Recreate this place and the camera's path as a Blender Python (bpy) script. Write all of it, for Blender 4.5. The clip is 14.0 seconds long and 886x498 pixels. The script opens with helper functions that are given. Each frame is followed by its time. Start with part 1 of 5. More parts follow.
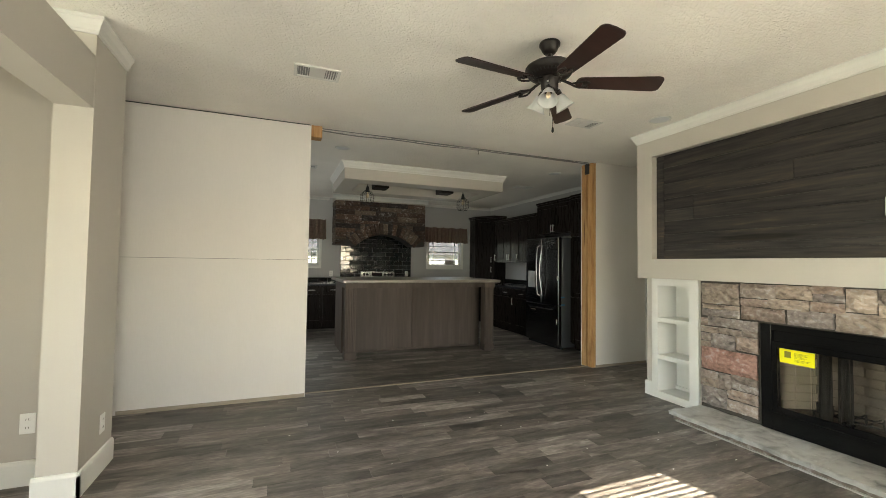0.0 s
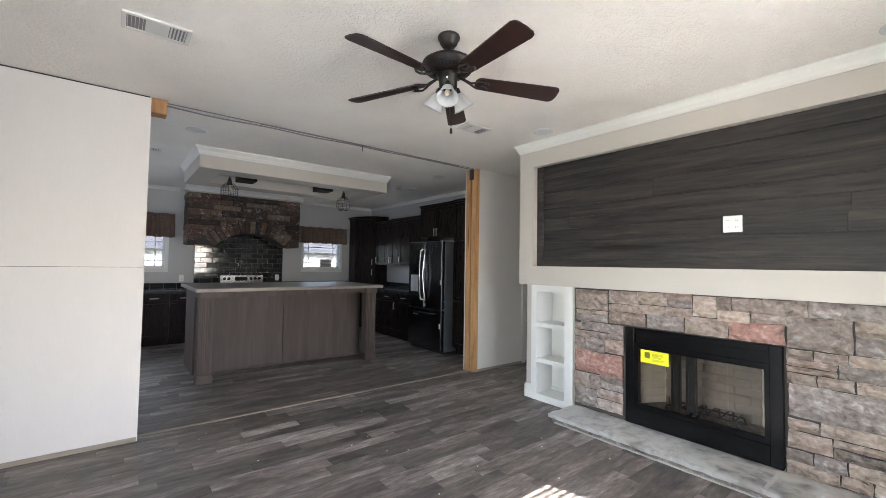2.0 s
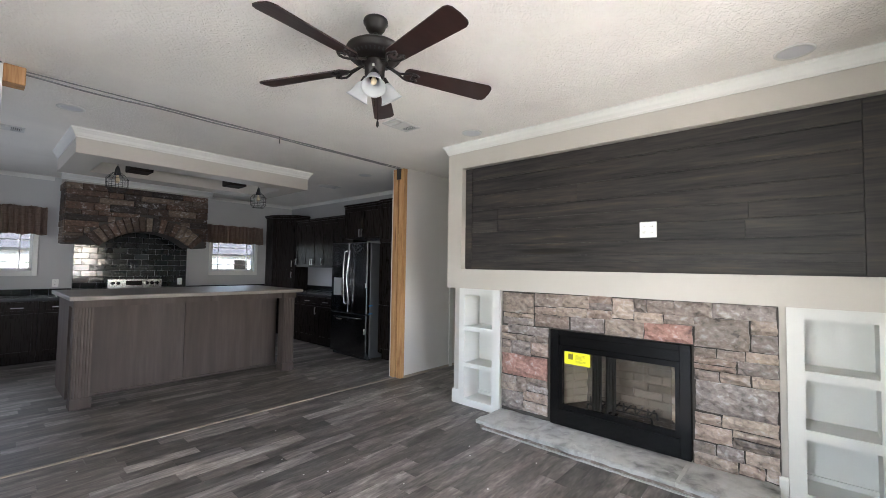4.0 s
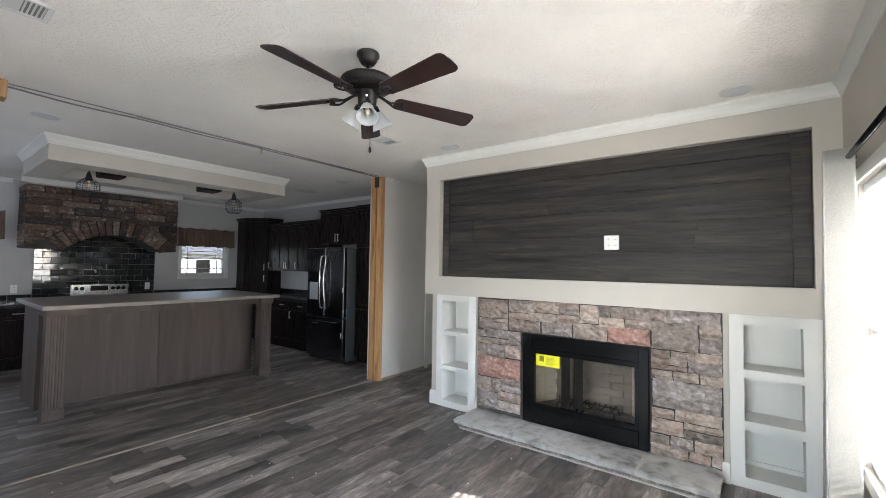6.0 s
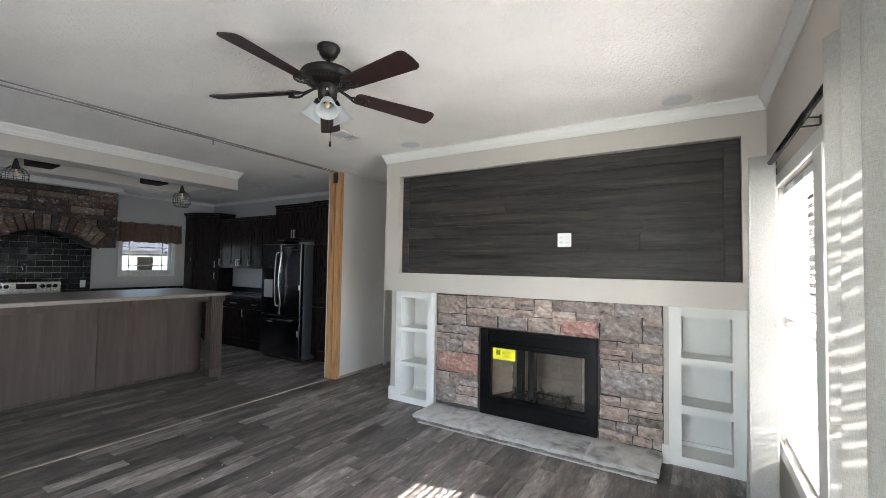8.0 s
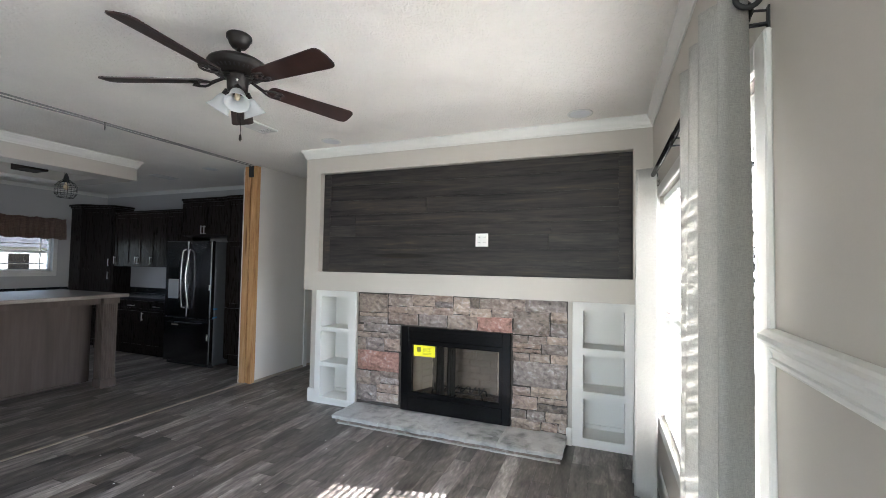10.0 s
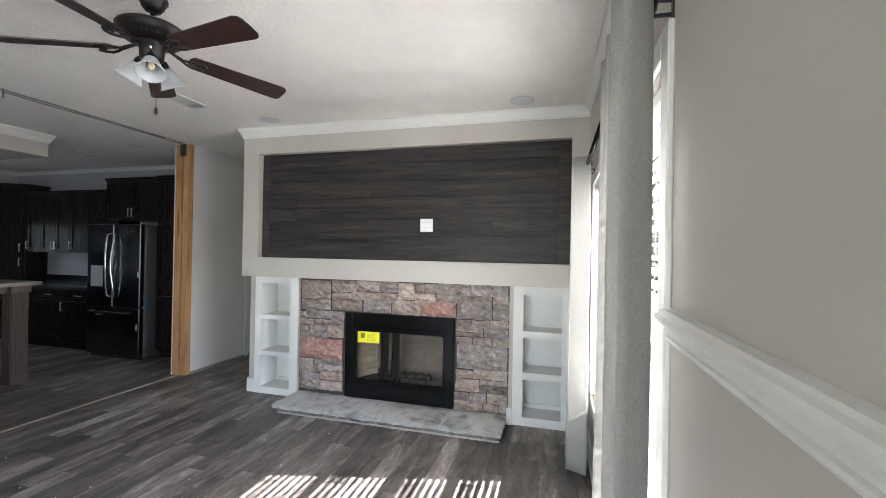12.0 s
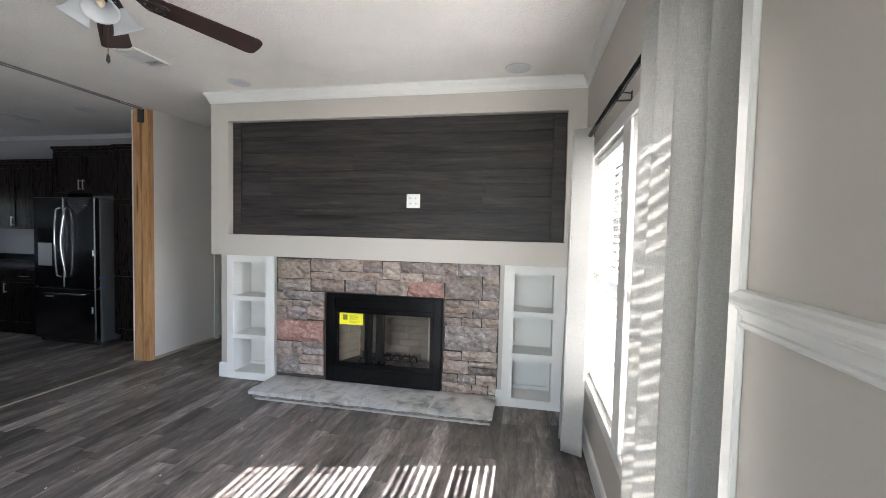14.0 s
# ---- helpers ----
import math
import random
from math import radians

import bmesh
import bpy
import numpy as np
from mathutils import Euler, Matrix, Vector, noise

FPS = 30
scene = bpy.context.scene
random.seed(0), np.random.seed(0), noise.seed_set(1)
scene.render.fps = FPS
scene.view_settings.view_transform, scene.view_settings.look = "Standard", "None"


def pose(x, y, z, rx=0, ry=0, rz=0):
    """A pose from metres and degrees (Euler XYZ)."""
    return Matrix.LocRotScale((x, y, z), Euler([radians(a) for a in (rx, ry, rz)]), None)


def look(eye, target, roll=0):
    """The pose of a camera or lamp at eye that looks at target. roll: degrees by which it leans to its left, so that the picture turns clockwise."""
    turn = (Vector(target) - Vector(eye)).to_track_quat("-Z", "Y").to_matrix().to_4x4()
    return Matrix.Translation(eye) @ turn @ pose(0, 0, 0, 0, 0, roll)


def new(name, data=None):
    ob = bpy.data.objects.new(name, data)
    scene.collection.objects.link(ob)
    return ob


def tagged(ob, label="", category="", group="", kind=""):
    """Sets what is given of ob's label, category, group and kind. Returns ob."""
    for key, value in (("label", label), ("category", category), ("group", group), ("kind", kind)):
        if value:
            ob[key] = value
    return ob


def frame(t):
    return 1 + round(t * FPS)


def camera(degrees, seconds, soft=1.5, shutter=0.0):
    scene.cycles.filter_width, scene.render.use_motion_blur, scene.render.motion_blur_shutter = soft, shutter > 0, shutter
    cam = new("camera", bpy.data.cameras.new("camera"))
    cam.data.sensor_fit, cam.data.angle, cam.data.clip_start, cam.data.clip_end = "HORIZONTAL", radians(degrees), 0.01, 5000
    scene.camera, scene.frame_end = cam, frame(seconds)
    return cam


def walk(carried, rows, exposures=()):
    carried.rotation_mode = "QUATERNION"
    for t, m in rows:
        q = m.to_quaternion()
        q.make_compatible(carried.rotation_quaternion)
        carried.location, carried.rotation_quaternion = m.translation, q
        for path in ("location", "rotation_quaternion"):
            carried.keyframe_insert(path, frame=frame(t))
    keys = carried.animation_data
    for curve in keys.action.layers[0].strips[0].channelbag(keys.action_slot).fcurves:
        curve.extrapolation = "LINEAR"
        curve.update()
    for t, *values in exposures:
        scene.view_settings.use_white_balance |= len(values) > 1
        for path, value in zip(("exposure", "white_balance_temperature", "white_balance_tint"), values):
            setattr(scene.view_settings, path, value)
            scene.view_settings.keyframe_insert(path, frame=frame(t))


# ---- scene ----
cam = camera(94.1, 14.0, soft=0.9)
PATH = [
    (0, (0.123, -0.025, 1.341), (0.859, 1.833, 1.413), 0.8),
    (0.5, (0.13, 0.018, 1.355), (0.984, 1.825, 1.426), 0.9),
    (1, (0.112, 0.14, 1.414), (1.115, 1.869, 1.485), 0.8),
    (1.5, (0.122, 0.232, 1.418), (1.254, 1.879, 1.495), 0.9),
    (2, (0.205, 0.285, 1.42), (1.449, 1.85, 1.496), 0.9),
    (2.5, (0.32, 0.358, 1.418), (1.655, 1.844, 1.499), 0.9),
    (3, (0.4, 0.417, 1.411), (1.807, 1.836, 1.494), 0.9),
    (5.5, (0.122, 0.412, 1.524), (1.697, 1.641, 1.61), 0.8),
    (6, (0.096, 0.362, 1.534), (1.691, 1.566, 1.616), 0.8),
    (6.5, (0.065, 0.324, 1.535), (1.678, 1.504, 1.612), 0.8),
    (7, (0.067, 0.309, 1.524), (1.704, 1.455, 1.604), 0.9),
    (7.5, (0.059, 0.323, 1.532), (1.726, 1.425, 1.607), 0.8),
    (8, (0.057, 0.342, 1.514), (1.764, 1.382, 1.591), 0.9),
    (10.5, (0.038, 0.216, 1.524), (1.92, 0.888, 1.592), 0.9),
    (11, (0.074, 0.181, 1.513), (1.973, 0.808, 1.572), 0.9),
    (11.5, (0.078, 0.184, 1.521), (1.996, 0.751, 1.556), 0.9),
    (12, (0.093, 0.17, 1.516), (2.022, 0.695, 1.526), 1.0),
    (12.5, (0.122, 0.195, 1.5), (2.063, 0.676, 1.476), 1.1),
    (13, (0.145, 0.231, 1.491), (2.094, 0.674, 1.442), 1.2),
    (13.5, (0.169, 0.295, 1.507), (2.126, 0.7, 1.433), 1.3),
    (14, (0.235, 0.352, 1.495), (2.194, 0.742, 1.408), 1.3),
]
walk(cam, [(t, look(eye, target, roll)) for t, eye, target, roll in PATH],
     exposures=[(0.0, 4.62, 7400, 5), (0.5, 4.66, 7100, 7), (1.0, 4.78, 6250, 12), (3.0, 5.0, 6100, 15), (7.5, 4.78, 5950, 13), (10.5, 4.7, 5900, 13), (14.0, 4.66, 5900, 15)])

# ---- light ----
SUN_EL, SUN_DX, SUN_DY = radians(40.6), -0.243, 0.970
world = bpy.data.worlds.new("sky")
scene.world = world
world.use_nodes = True
wn = world.node_tree
sky = wn.nodes.new("ShaderNodeTexSky")
sky.sky_type, sky.sun_disc = "NISHITA", False
sky.sun_elevation, sky.sun_rotation = SUN_EL, math.atan2(-SUN_DX, -SUN_DY)
wn.nodes["Background"].inputs["Strength"].default_value = 0.08
wn.links.new(sky.outputs[0], wn.nodes["Background"].inputs["Color"])

sun = new("sun", bpy.data.lights.new("sun", "SUN"))
sun.data.energy, sun.data.angle, sun.data.color = 3.2, radians(0.5), (1.0, 0.95, 0.88)
ce = math.cos(SUN_EL)
sun.matrix_world = look((0, -20, 20), (SUN_DX * ce, -20 + SUN_DY * ce, 20 - math.sin(SUN_EL)))


def opening_light(name, x, y, z, w, h, towards, power, tint):
    """An area lamp in an opening, for the sky's light or as added fill."""
    la = bpy.data.lights.new(name, "AREA")
    la.shape, la.size, la.size_y, la.energy, la.color = "RECTANGLE", w, h, power, tint
    ob = new(name, la)
    ob.matrix_world = look((x, y, z), (x, y + towards, z))
    return ob


opening_light("opening_light", 1.71, -0.275, 1.25, 1.0, 1.7, 1, 2.0, (1.0, 0.99, 0.95))
opening_light("opening_light", 2.79, -0.275, 1.25, 1.0, 1.7, 1, 2.0, (1.0, 0.99, 0.95))


# Added fill lamp outside the unseen door's pane.
opening_light("door_fill_light", 0.04, -0.40, 1.46, 0.36, 0.96, 1, 2.0, (0.95, 0.97, 1.0))
# Fill lamp added at the unseen west end to brighten the room.
west_fill = opening_light("opening_light", -4.25, 1.55, 1.3, 2.0, 1.5, 1, 4.2, (0.95, 1.0, 0.96))
west_fill.matrix_world = look((-4.25, 1.55, 1.3), (0.0, 1.55, 1.3))

# Cool fill lamp added at the kitchen's unseen end to lift the dark kitchen.
dining_fill = opening_light("opening_light", -1.62, 6.75, 1.15, 1.6, 1.9, 1, 0.9, (0.85, 0.93, 1.0))
dining_fill.matrix_world = look((-1.62, 6.75, 1.15), (0.0, 6.75, 1.15))
for x in (0.495, 3.82):
    opening_light("opening_light", x, 9.36, 1.70, 0.78, 0.78, -1, 0.5, (0.93, 0.97, 1.0))

# ---- materials ----


def nodes_of(name):
    m = bpy.data.materials.new(name)
    m.use_nodes = True
    return m, m.node_tree.nodes, m.node_tree.links, m.node_tree.nodes["Principled BSDF"]


def ramp(nt, stops):
    r = nt.new("ShaderNodeValToRGB")
    while len(r.color_ramp.elements) < len(stops):
        r.color_ramp.elements.new(0.5)
    for e, (p, c) in zip(r.color_ramp.elements, stops):
        e.position, e.color = p, (*c, 1)
    return r


def shade(c, k):
    return tuple(min(1.0, v * k) for v in c)


def mat(name, colour, rough=0.6, metal=0.0, vary=0.12, scale=6.0, fine=60.0, bump=0.15, depth=0.004, stretch=(1, 1, 1), per_object=0.0, coat=0.0, spec=0.5):
    """Plain surface with two scales of variation, a fine relief and a spread between pieces."""
    m, nt, ln, bs = nodes_of(name)
    tc = nt.new("ShaderNodeTexCoord")
    mp = nt.new("ShaderNodeMapping")
    mp.inputs["Scale"].default_value = stretch
    ln.new(tc.outputs["Object"], mp.inputs["Vector"])
    oi = nt.new("ShaderNodeObjectInfo")
    mul = nt.new("ShaderNodeMath")
    mul.operation, mul.inputs[1].default_value = "MULTIPLY", 37.0
    ln.new(oi.outputs["Random"], mul.inputs[0])
    ln.new(mul.outputs[0], mp.inputs["Location"])
    big = nt.new("ShaderNodeTexNoise")
    big.inputs["Scale"].default_value, big.inputs["Detail"].default_value = scale, 4
    small = nt.new("ShaderNodeTexNoise")
    small.inputs["Scale"].default_value, small.inputs["Detail"].default_value = fine, 5
    for n in (big, small):
        ln.new(mp.outputs[0], n.inputs["Vector"])
    mix = nt.new("ShaderNodeMix")
    mix.data_type, mix.inputs[0].default_value = "FLOAT", 0.45
    ln.new(big.outputs["Fac"], mix.inputs[2])
    ln.new(small.outputs["Fac"], mix.inputs[3])
    r = ramp(nt, [(0.25, shade(colour, 1 - vary)), (0.75, shade(colour, 1 + vary))])
    ln.new(mix.outputs[0], r.inputs["Fac"])
    out = r.outputs["Color"]
    if per_object:
        mr = nt.new("ShaderNodeMapRange")
        mr.inputs["To Min"].default_value, mr.inputs["To Max"].default_value = 1 - per_object, 1 + per_object
        ln.new(oi.outputs["Random"], mr.inputs["Value"])
        hs = nt.new("ShaderNodeHueSaturation")
        ln.new(mr.outputs[0], hs.inputs["Value"])
        ln.new(out, hs.inputs["Color"])
        out = hs.outputs["Color"]
    ln.new(out, bs.inputs["Base Color"])
    bs.inputs["Roughness"].default_value, bs.inputs["Metallic"].default_value = rough, metal
    bs.inputs["Specular IOR Level"].default_value = spec
    bs.inputs["Coat Weight"].default_value = coat
    if bump:
        b = nt.new("ShaderNodeBump")
        b.inputs["Strength"].default_value, b.inputs["Distance"].default_value = bump, depth
        ln.new(mix.outputs[0], b.inputs["Height"])
        ln.new(b.outputs[0], bs.inputs["Normal"])
    return m


def wood(name, stops, axis=0, rough=0.5, grain=1.0, per_object=0.0, spec=0.5, knots=False, piece=False, coat=0.0, along=0.7):
    """Grain stretched along one axis (0 x, 1 y, 2 z), with streaks and a spread between boards."""
    m, nt, ln, bs = nodes_of(name)
    tc = nt.new("ShaderNodeTexCoord")
    mp = nt.new("ShaderNodeMapping")
    s = [9.0 * grain] * 3
    s[axis] = along * grain
    mp.inputs["Scale"].default_value = s
    ln.new(tc.outputs["Object"], mp.inputs["Vector"])
    oi = nt.new("ShaderNodeObjectInfo")
    mul = nt.new("ShaderNodeMath")
    mul.operation, mul.inputs[1].default_value = "MULTIPLY", 53.0
    ln.new(oi.outputs["Random"], mul.inputs[0])
    ln.new(mul.outputs[0], mp.inputs["Location"])
    a = nt.new("ShaderNodeTexNoise")
    a.inputs["Scale"].default_value, a.inputs["Detail"].default_value, a.inputs["Distortion"].default_value = 1.6, 7, 0.8
    b = nt.new("ShaderNodeTexNoise")
    b.inputs["Scale"].default_value, b.inputs["Detail"].default_value = 9.0, 3
    for n in (a, b):
        ln.new(mp.outputs[0], n.inputs["Vector"])
    mix = nt.new("ShaderNodeMix")
    mix.data_type, mix.inputs[0].default_value = "FLOAT", 0.35
    ln.new(a.outputs["Fac"], mix.inputs[2])
    ln.new(b.outputs["Fac"], mix.inputs[3])
    r = ramp(nt, stops)
    ln.new(mix.outputs[0], r.inputs["Fac"])
    out = r.outputs["Color"]
    if per_object:
        src = oi.outputs["Random"]
        if piece:
            geo = nt.new("ShaderNodeNewGeometry")
            src = geo.outputs["Random Per Island"]
        pr = ramp(nt, [(0.0, (1 - per_object,) * 3), (0.6, (1.0, 0.97, 0.94)), (0.85, (1 + per_object * 0.6,) * 3), (1.0, (1 + per_object * 1.5,) * 3)])
        ln.new(src, pr.inputs["Fac"])
        mm = nt.new("ShaderNodeMix")
        mm.data_type, mm.blend_type, mm.inputs[0].default_value = "RGBA", "MULTIPLY", 1.0
        ln.new(out, mm.inputs[6])
        ln.new(pr.outputs["Color"], mm.inputs[7])
        out = mm.outputs[2]
    if knots:
        v = nt.new("ShaderNodeTexVoronoi")
        v.inputs["Scale"].default_value = 0.55
        ln.new(mp.outputs[0], v.inputs["Vector"])
        kr = ramp(nt, [(0.0, (0.25, 0.2, 0.15)), (0.09, (0.45, 0.38, 0.3)), (0.14, (1, 1, 1))])
        ln.new(v.outputs["Distance"], kr.inputs["Fac"])
        mm = nt.new("ShaderNodeMix")
        mm.data_type, mm.blend_type, mm.inputs[0].default_value = "RGBA", "MULTIPLY", 1.0
        ln.new(out, mm.inputs[6])
        ln.new(kr.outputs["Color"], mm.inputs[7])
        out = mm.outputs[2]
    ln.new(out, bs.inputs["Base Color"])
    rr = nt.new("ShaderNodeMapRange")
    rr.inputs["To Min"].default_value, rr.inputs["To Max"].default_value = rough - 0.1, rough + 0.12
    ln.new(b.outputs["Fac"], rr.inputs["Value"])
    ln.new(rr.outputs[0], bs.inputs["Roughness"])
    bs.inputs["Specular IOR Level"].default_value = spec
    bs.inputs["Coat Weight"].default_value = coat
    bp = nt.new("ShaderNodeBump")
    bp.inputs["Strength"].default_value, bp.inputs["Distance"].default_value = 0.2, 0.002
    ln.new(mix.outputs[0], bp.inputs["Height"])
    ln.new(bp.outputs[0], bs.inputs["Normal"])
    return m


def fabric(name, colour, through_light, weave=420.0, vary=0.18):
    m, nt, ln, bs = nodes_of(name)
    tc = nt.new("ShaderNodeTexCoord")
    slub = []
    for sc in ((weave, weave, weave * 0.05), (weave * 0.05, weave * 0.05, weave)):
        mp = nt.new("ShaderNodeMapping")
        mp.inputs["Scale"].default_value = sc
        n = nt.new("ShaderNodeTexNoise")
        n.inputs["Scale"].default_value, n.inputs["Detail"].default_value = 1.0, 3
        ln.new(tc.outputs["Object"], mp.inputs["Vector"])
        ln.new(mp.outputs[0], n.inputs["Vector"])
        slub.append(n)
    mix = nt.new("ShaderNodeMix")
    mix.data_type, mix.inputs[0].default_value = "FLOAT", 0.5
    ln.new(slub[0].outputs["Fac"], mix.inputs[2])
    ln.new(slub[1].outputs["Fac"], mix.inputs[3])
    r = ramp(nt, [(0.3, shade(colour, 1 - vary)), (0.7, shade(colour, 1 + vary))])
    ln.new(mix.outputs[0], r.inputs["Fac"])
    d, t, ms = nt.new("ShaderNodeBsdfDiffuse"), nt.new("ShaderNodeBsdfTranslucent"), nt.new("ShaderNodeMixShader")
    ln.new(r.outputs["Color"], d.inputs["Color"])
    ln.new(r.outputs["Color"], t.inputs["Color"])
    ms.inputs[0].default_value = through_light
    bp = nt.new("ShaderNodeBump")
    bp.inputs["Strength"].default_value, bp.inputs["Distance"].default_value = 0.4, 0.0015
    ln.new(mix.outputs[0], bp.inputs["Height"])
    ln.new(bp.outputs[0], d.inputs["Normal"])
    ln.new(d.outputs[0], ms.inputs[1])
    ln.new(t.outputs[0], ms.inputs[2])
    ln.new(ms.outputs[0], nt["Material Output"].inputs["Surface"])
    nt.remove(bs)
    return m


def glass(name, tint=(1, 1, 1), rough=0.0):
    m, nt, ln, bs = nodes_of(name)
    bs.inputs["Base Color"].default_value = (*tint, 1)
    bs.inputs["Roughness"].default_value = rough
    bs.inputs["Transmission Weight"].default_value = 1.0
    bs.inputs["IOR"].default_value = 1.45
    return m


def thin_glass(name, tint=(1, 1, 1), gloss=0.08):
    """A clear pane: light goes straight through, and a little is mirrored."""
    m, nt, ln, bs = nodes_of(name)
    t, g, ms = nt.new("ShaderNodeBsdfTransparent"), nt.new("ShaderNodeBsdfGlossy"), nt.new("ShaderNodeMixShader")
    t.inputs["Color"].default_value = (*tint, 1)
    g.inputs["Roughness"].default_value = 0.02
    fr = nt.new("ShaderNodeFresnel")
    fr.inputs["IOR"].default_value = 1.5
    mx = nt.new("ShaderNodeMath")
    mx.operation, mx.inputs[1].default_value = "MULTIPLY", gloss / 0.04
    ln.new(fr.outputs[0], mx.inputs[0])
    ln.new(mx.outputs[0], ms.inputs[0])
    ln.new(t.outputs[0], ms.inputs[1])
    ln.new(g.outputs[0], ms.inputs[2])
    ln.new(ms.outputs[0], nt["Material Output"].inputs["Surface"])
    nt.remove(bs)
    return m


GREIGE = (0.50, 0.465, 0.415)
paint = mat("greige_paint", GREIGE, 0.55, vary=0.03, scale=1.5, fine=180, bump=0.12, depth=0.0012)
panel_white = mat("raw_wall_panel", (0.70, 0.665, 0.625), 0.7, vary=0.035, scale=1.2, fine=40, bump=0.06, depth=0.001, stretch=(3, 3, 0.4))
kitchen_paint = mat("pale_grey_paint", (0.46, 0.455, 0.45), 0.6, vary=0.03, scale=1.5, fine=180, bump=0.1, depth=0.001)
trim_white = mat("white_trim_paint", (0.71, 0.70, 0.665), 0.42, vary=0.02, fine=90, bump=0.05, depth=0.001)


def knockdown(name, colour):
    """Brushed plaster: flattened blobs a few centimetres across, with a fine grain."""
    m, nt, ln, bs = nodes_of(name)
    tc = nt.new("ShaderNodeTexCoord")
    blob, grain, tone = nt.new("ShaderNodeTexNoise"), nt.new("ShaderNodeTexNoise"), nt.new("ShaderNodeTexNoise")
    for n, sc, de, di in ((blob, 27.0, 3, 1.6), (grain, 95.0, 3, 0.2), (tone, 2.2, 4, 0.3)):
        n.inputs["Scale"].default_value, n.inputs["Detail"].default_value, n.inputs["Distortion"].default_value = sc, de, di
        ln.new(tc.outputs["Object"], n.inputs["Vector"])
    flat = ramp(nt, [(0.40, (0, 0, 0)), (0.56, (0.8, 0.8, 0.8)), (0.72, (1, 1, 1))])
    ln.new(blob.outputs["Fac"], flat.inputs["Fac"])
    mix = nt.new("ShaderNodeMix")
    mix.data_type, mix.inputs[0].default_value = "FLOAT", 0.28
    ln.new(flat.outputs["Color"], mix.inputs[2])
    ln.new(grain.outputs["Fac"], mix.inputs[3])
    r = ramp(nt, [(0.3, shade(colour, 0.97)), (0.7, shade(colour, 1.03))])
    ln.new(tone.outputs["Fac"], r.inputs["Fac"])
    ln.new(r.outputs["Color"], bs.inputs["Base Color"])
    bs.inputs["Roughness"].default_value = 0.75
    bp = nt.new("ShaderNodeBump")
    bp.inputs["Strength"].default_value, bp.inputs["Distance"].default_value = 1.0, 0.0048
    ln.new(mix.outputs[0], bp.inputs["Height"])
    ln.new(bp.outputs[0], bs.inputs["Normal"])
    return m


ceiling_mat = knockdown("stippled_ceiling", (0.88, 0.845, 0.79))
plank_stops = [(0.33, (0.050, 0.044, 0.040)), (0.45, (0.122, 0.108, 0.099)), (0.55, (0.190, 0.169, 0.154)), (0.68, (0.34, 0.308, 0.280))]
plank_mat = wood("grey_brown_vinyl_plank", plank_stops, 0, 0.42, 0.8, 0.50, spec=0.45, along=2.2)
plank_joined = wood("grey_brown_vinyl_plank_far", plank_stops, 0, 0.42, 0.8, 0.50, spec=0.45, piece=True, along=2.2)
# Dark bed under the planks; also fills wall gaps in place of their shade.
subfloor_and_gap_shade = mat("dark_joint_and_gap_shade", (0.03, 0.028, 0.026), 0.8)
ship_mat = wood("charcoal_stained_board", [(0.33, (0.009, 0.008, 0.008)), (0.44, (0.023, 0.020, 0.019)), (0.53, (0.037, 0.032, 0.029)), (0.61, (0.052, 0.041, 0.034)), (0.72, (0.095, 0.070, 0.050))], 1, 0.5, 0.85, 0.20, knots=True, spec=0.3)


def split_stone(name, colour, rough, spread, k=1.0):
    """Chiselled stone: darkest in the low spots, palest on the high ones, with pale flecks and a coarse cleft relief.
    """
    m, nt, ln, bs = nodes_of(name)
    tc, mp, oi = nt.new("ShaderNodeTexCoord"), nt.new("ShaderNodeMapping"), nt.new("ShaderNodeObjectInfo")
    mul = nt.new("ShaderNodeMath")
    mul.operation, mul.inputs[1].default_value = "MULTIPLY", 41.0
    ln.new(oi.outputs["Random"], mul.inputs[0])
    ln.new(mul.outputs[0], mp.inputs["Location"])
    mp.inputs["Scale"].default_value = (1, 1, 1.3)
    ln.new(tc.outputs["Object"], mp.inputs["Vector"])
    big, cleft, fleck = nt.new("ShaderNodeTexNoise"), nt.new("ShaderNodeTexNoise"), nt.new("ShaderNodeTexNoise")
    for n, sc, de, di in ((big, 7.0, 3, 0.3), (cleft, 26.0, 8, 0.4), (fleck, 55.0, 4, 0.6)):
        n.inputs["Scale"].default_value, n.inputs["Detail"].default_value, n.inputs["Distortion"].default_value = sc * k, de, di
        ln.new(mp.outputs[0], n.inputs["Vector"])
    mix = nt.new("ShaderNodeMix")
    mix.data_type, mix.inputs[0].default_value = "FLOAT", 0.6
    ln.new(big.outputs["Fac"], mix.inputs[2])
    ln.new(cleft.outputs["Fac"], mix.inputs[3])
    pale = tuple(0.55 * v + 0.45 * 0.42 for v in colour)
    r = ramp(nt, [(0.32, shade(colour, 0.32)), (0.43, shade(colour, 0.85)), (0.55, shade(colour, 1.22)), (0.66, shade(pale, 1.3))])
    ln.new(mix.outputs[0], r.inputs["Fac"])
    fr = ramp(nt, [(0.64, (0, 0, 0)), (0.72, (0.40, 0.40, 0.40))])
    ln.new(fleck.outputs["Fac"], fr.inputs["Fac"])
    fm = nt.new("ShaderNodeMix")
    fm.data_type = "RGBA"
    ln.new(fr.outputs["Color"], fm.inputs[0])
    ln.new(r.outputs["Color"], fm.inputs[6])
    fm.inputs[7].default_value = (*shade(pale, 1.7), 1)
    mr, hs = nt.new("ShaderNodeMapRange"), nt.new("ShaderNodeHueSaturation")
    mr.inputs["To Min"].default_value, mr.inputs["To Max"].default_value = 1 - spread, 1 + spread
    ln.new(oi.outputs["Random"], mr.inputs["Value"])
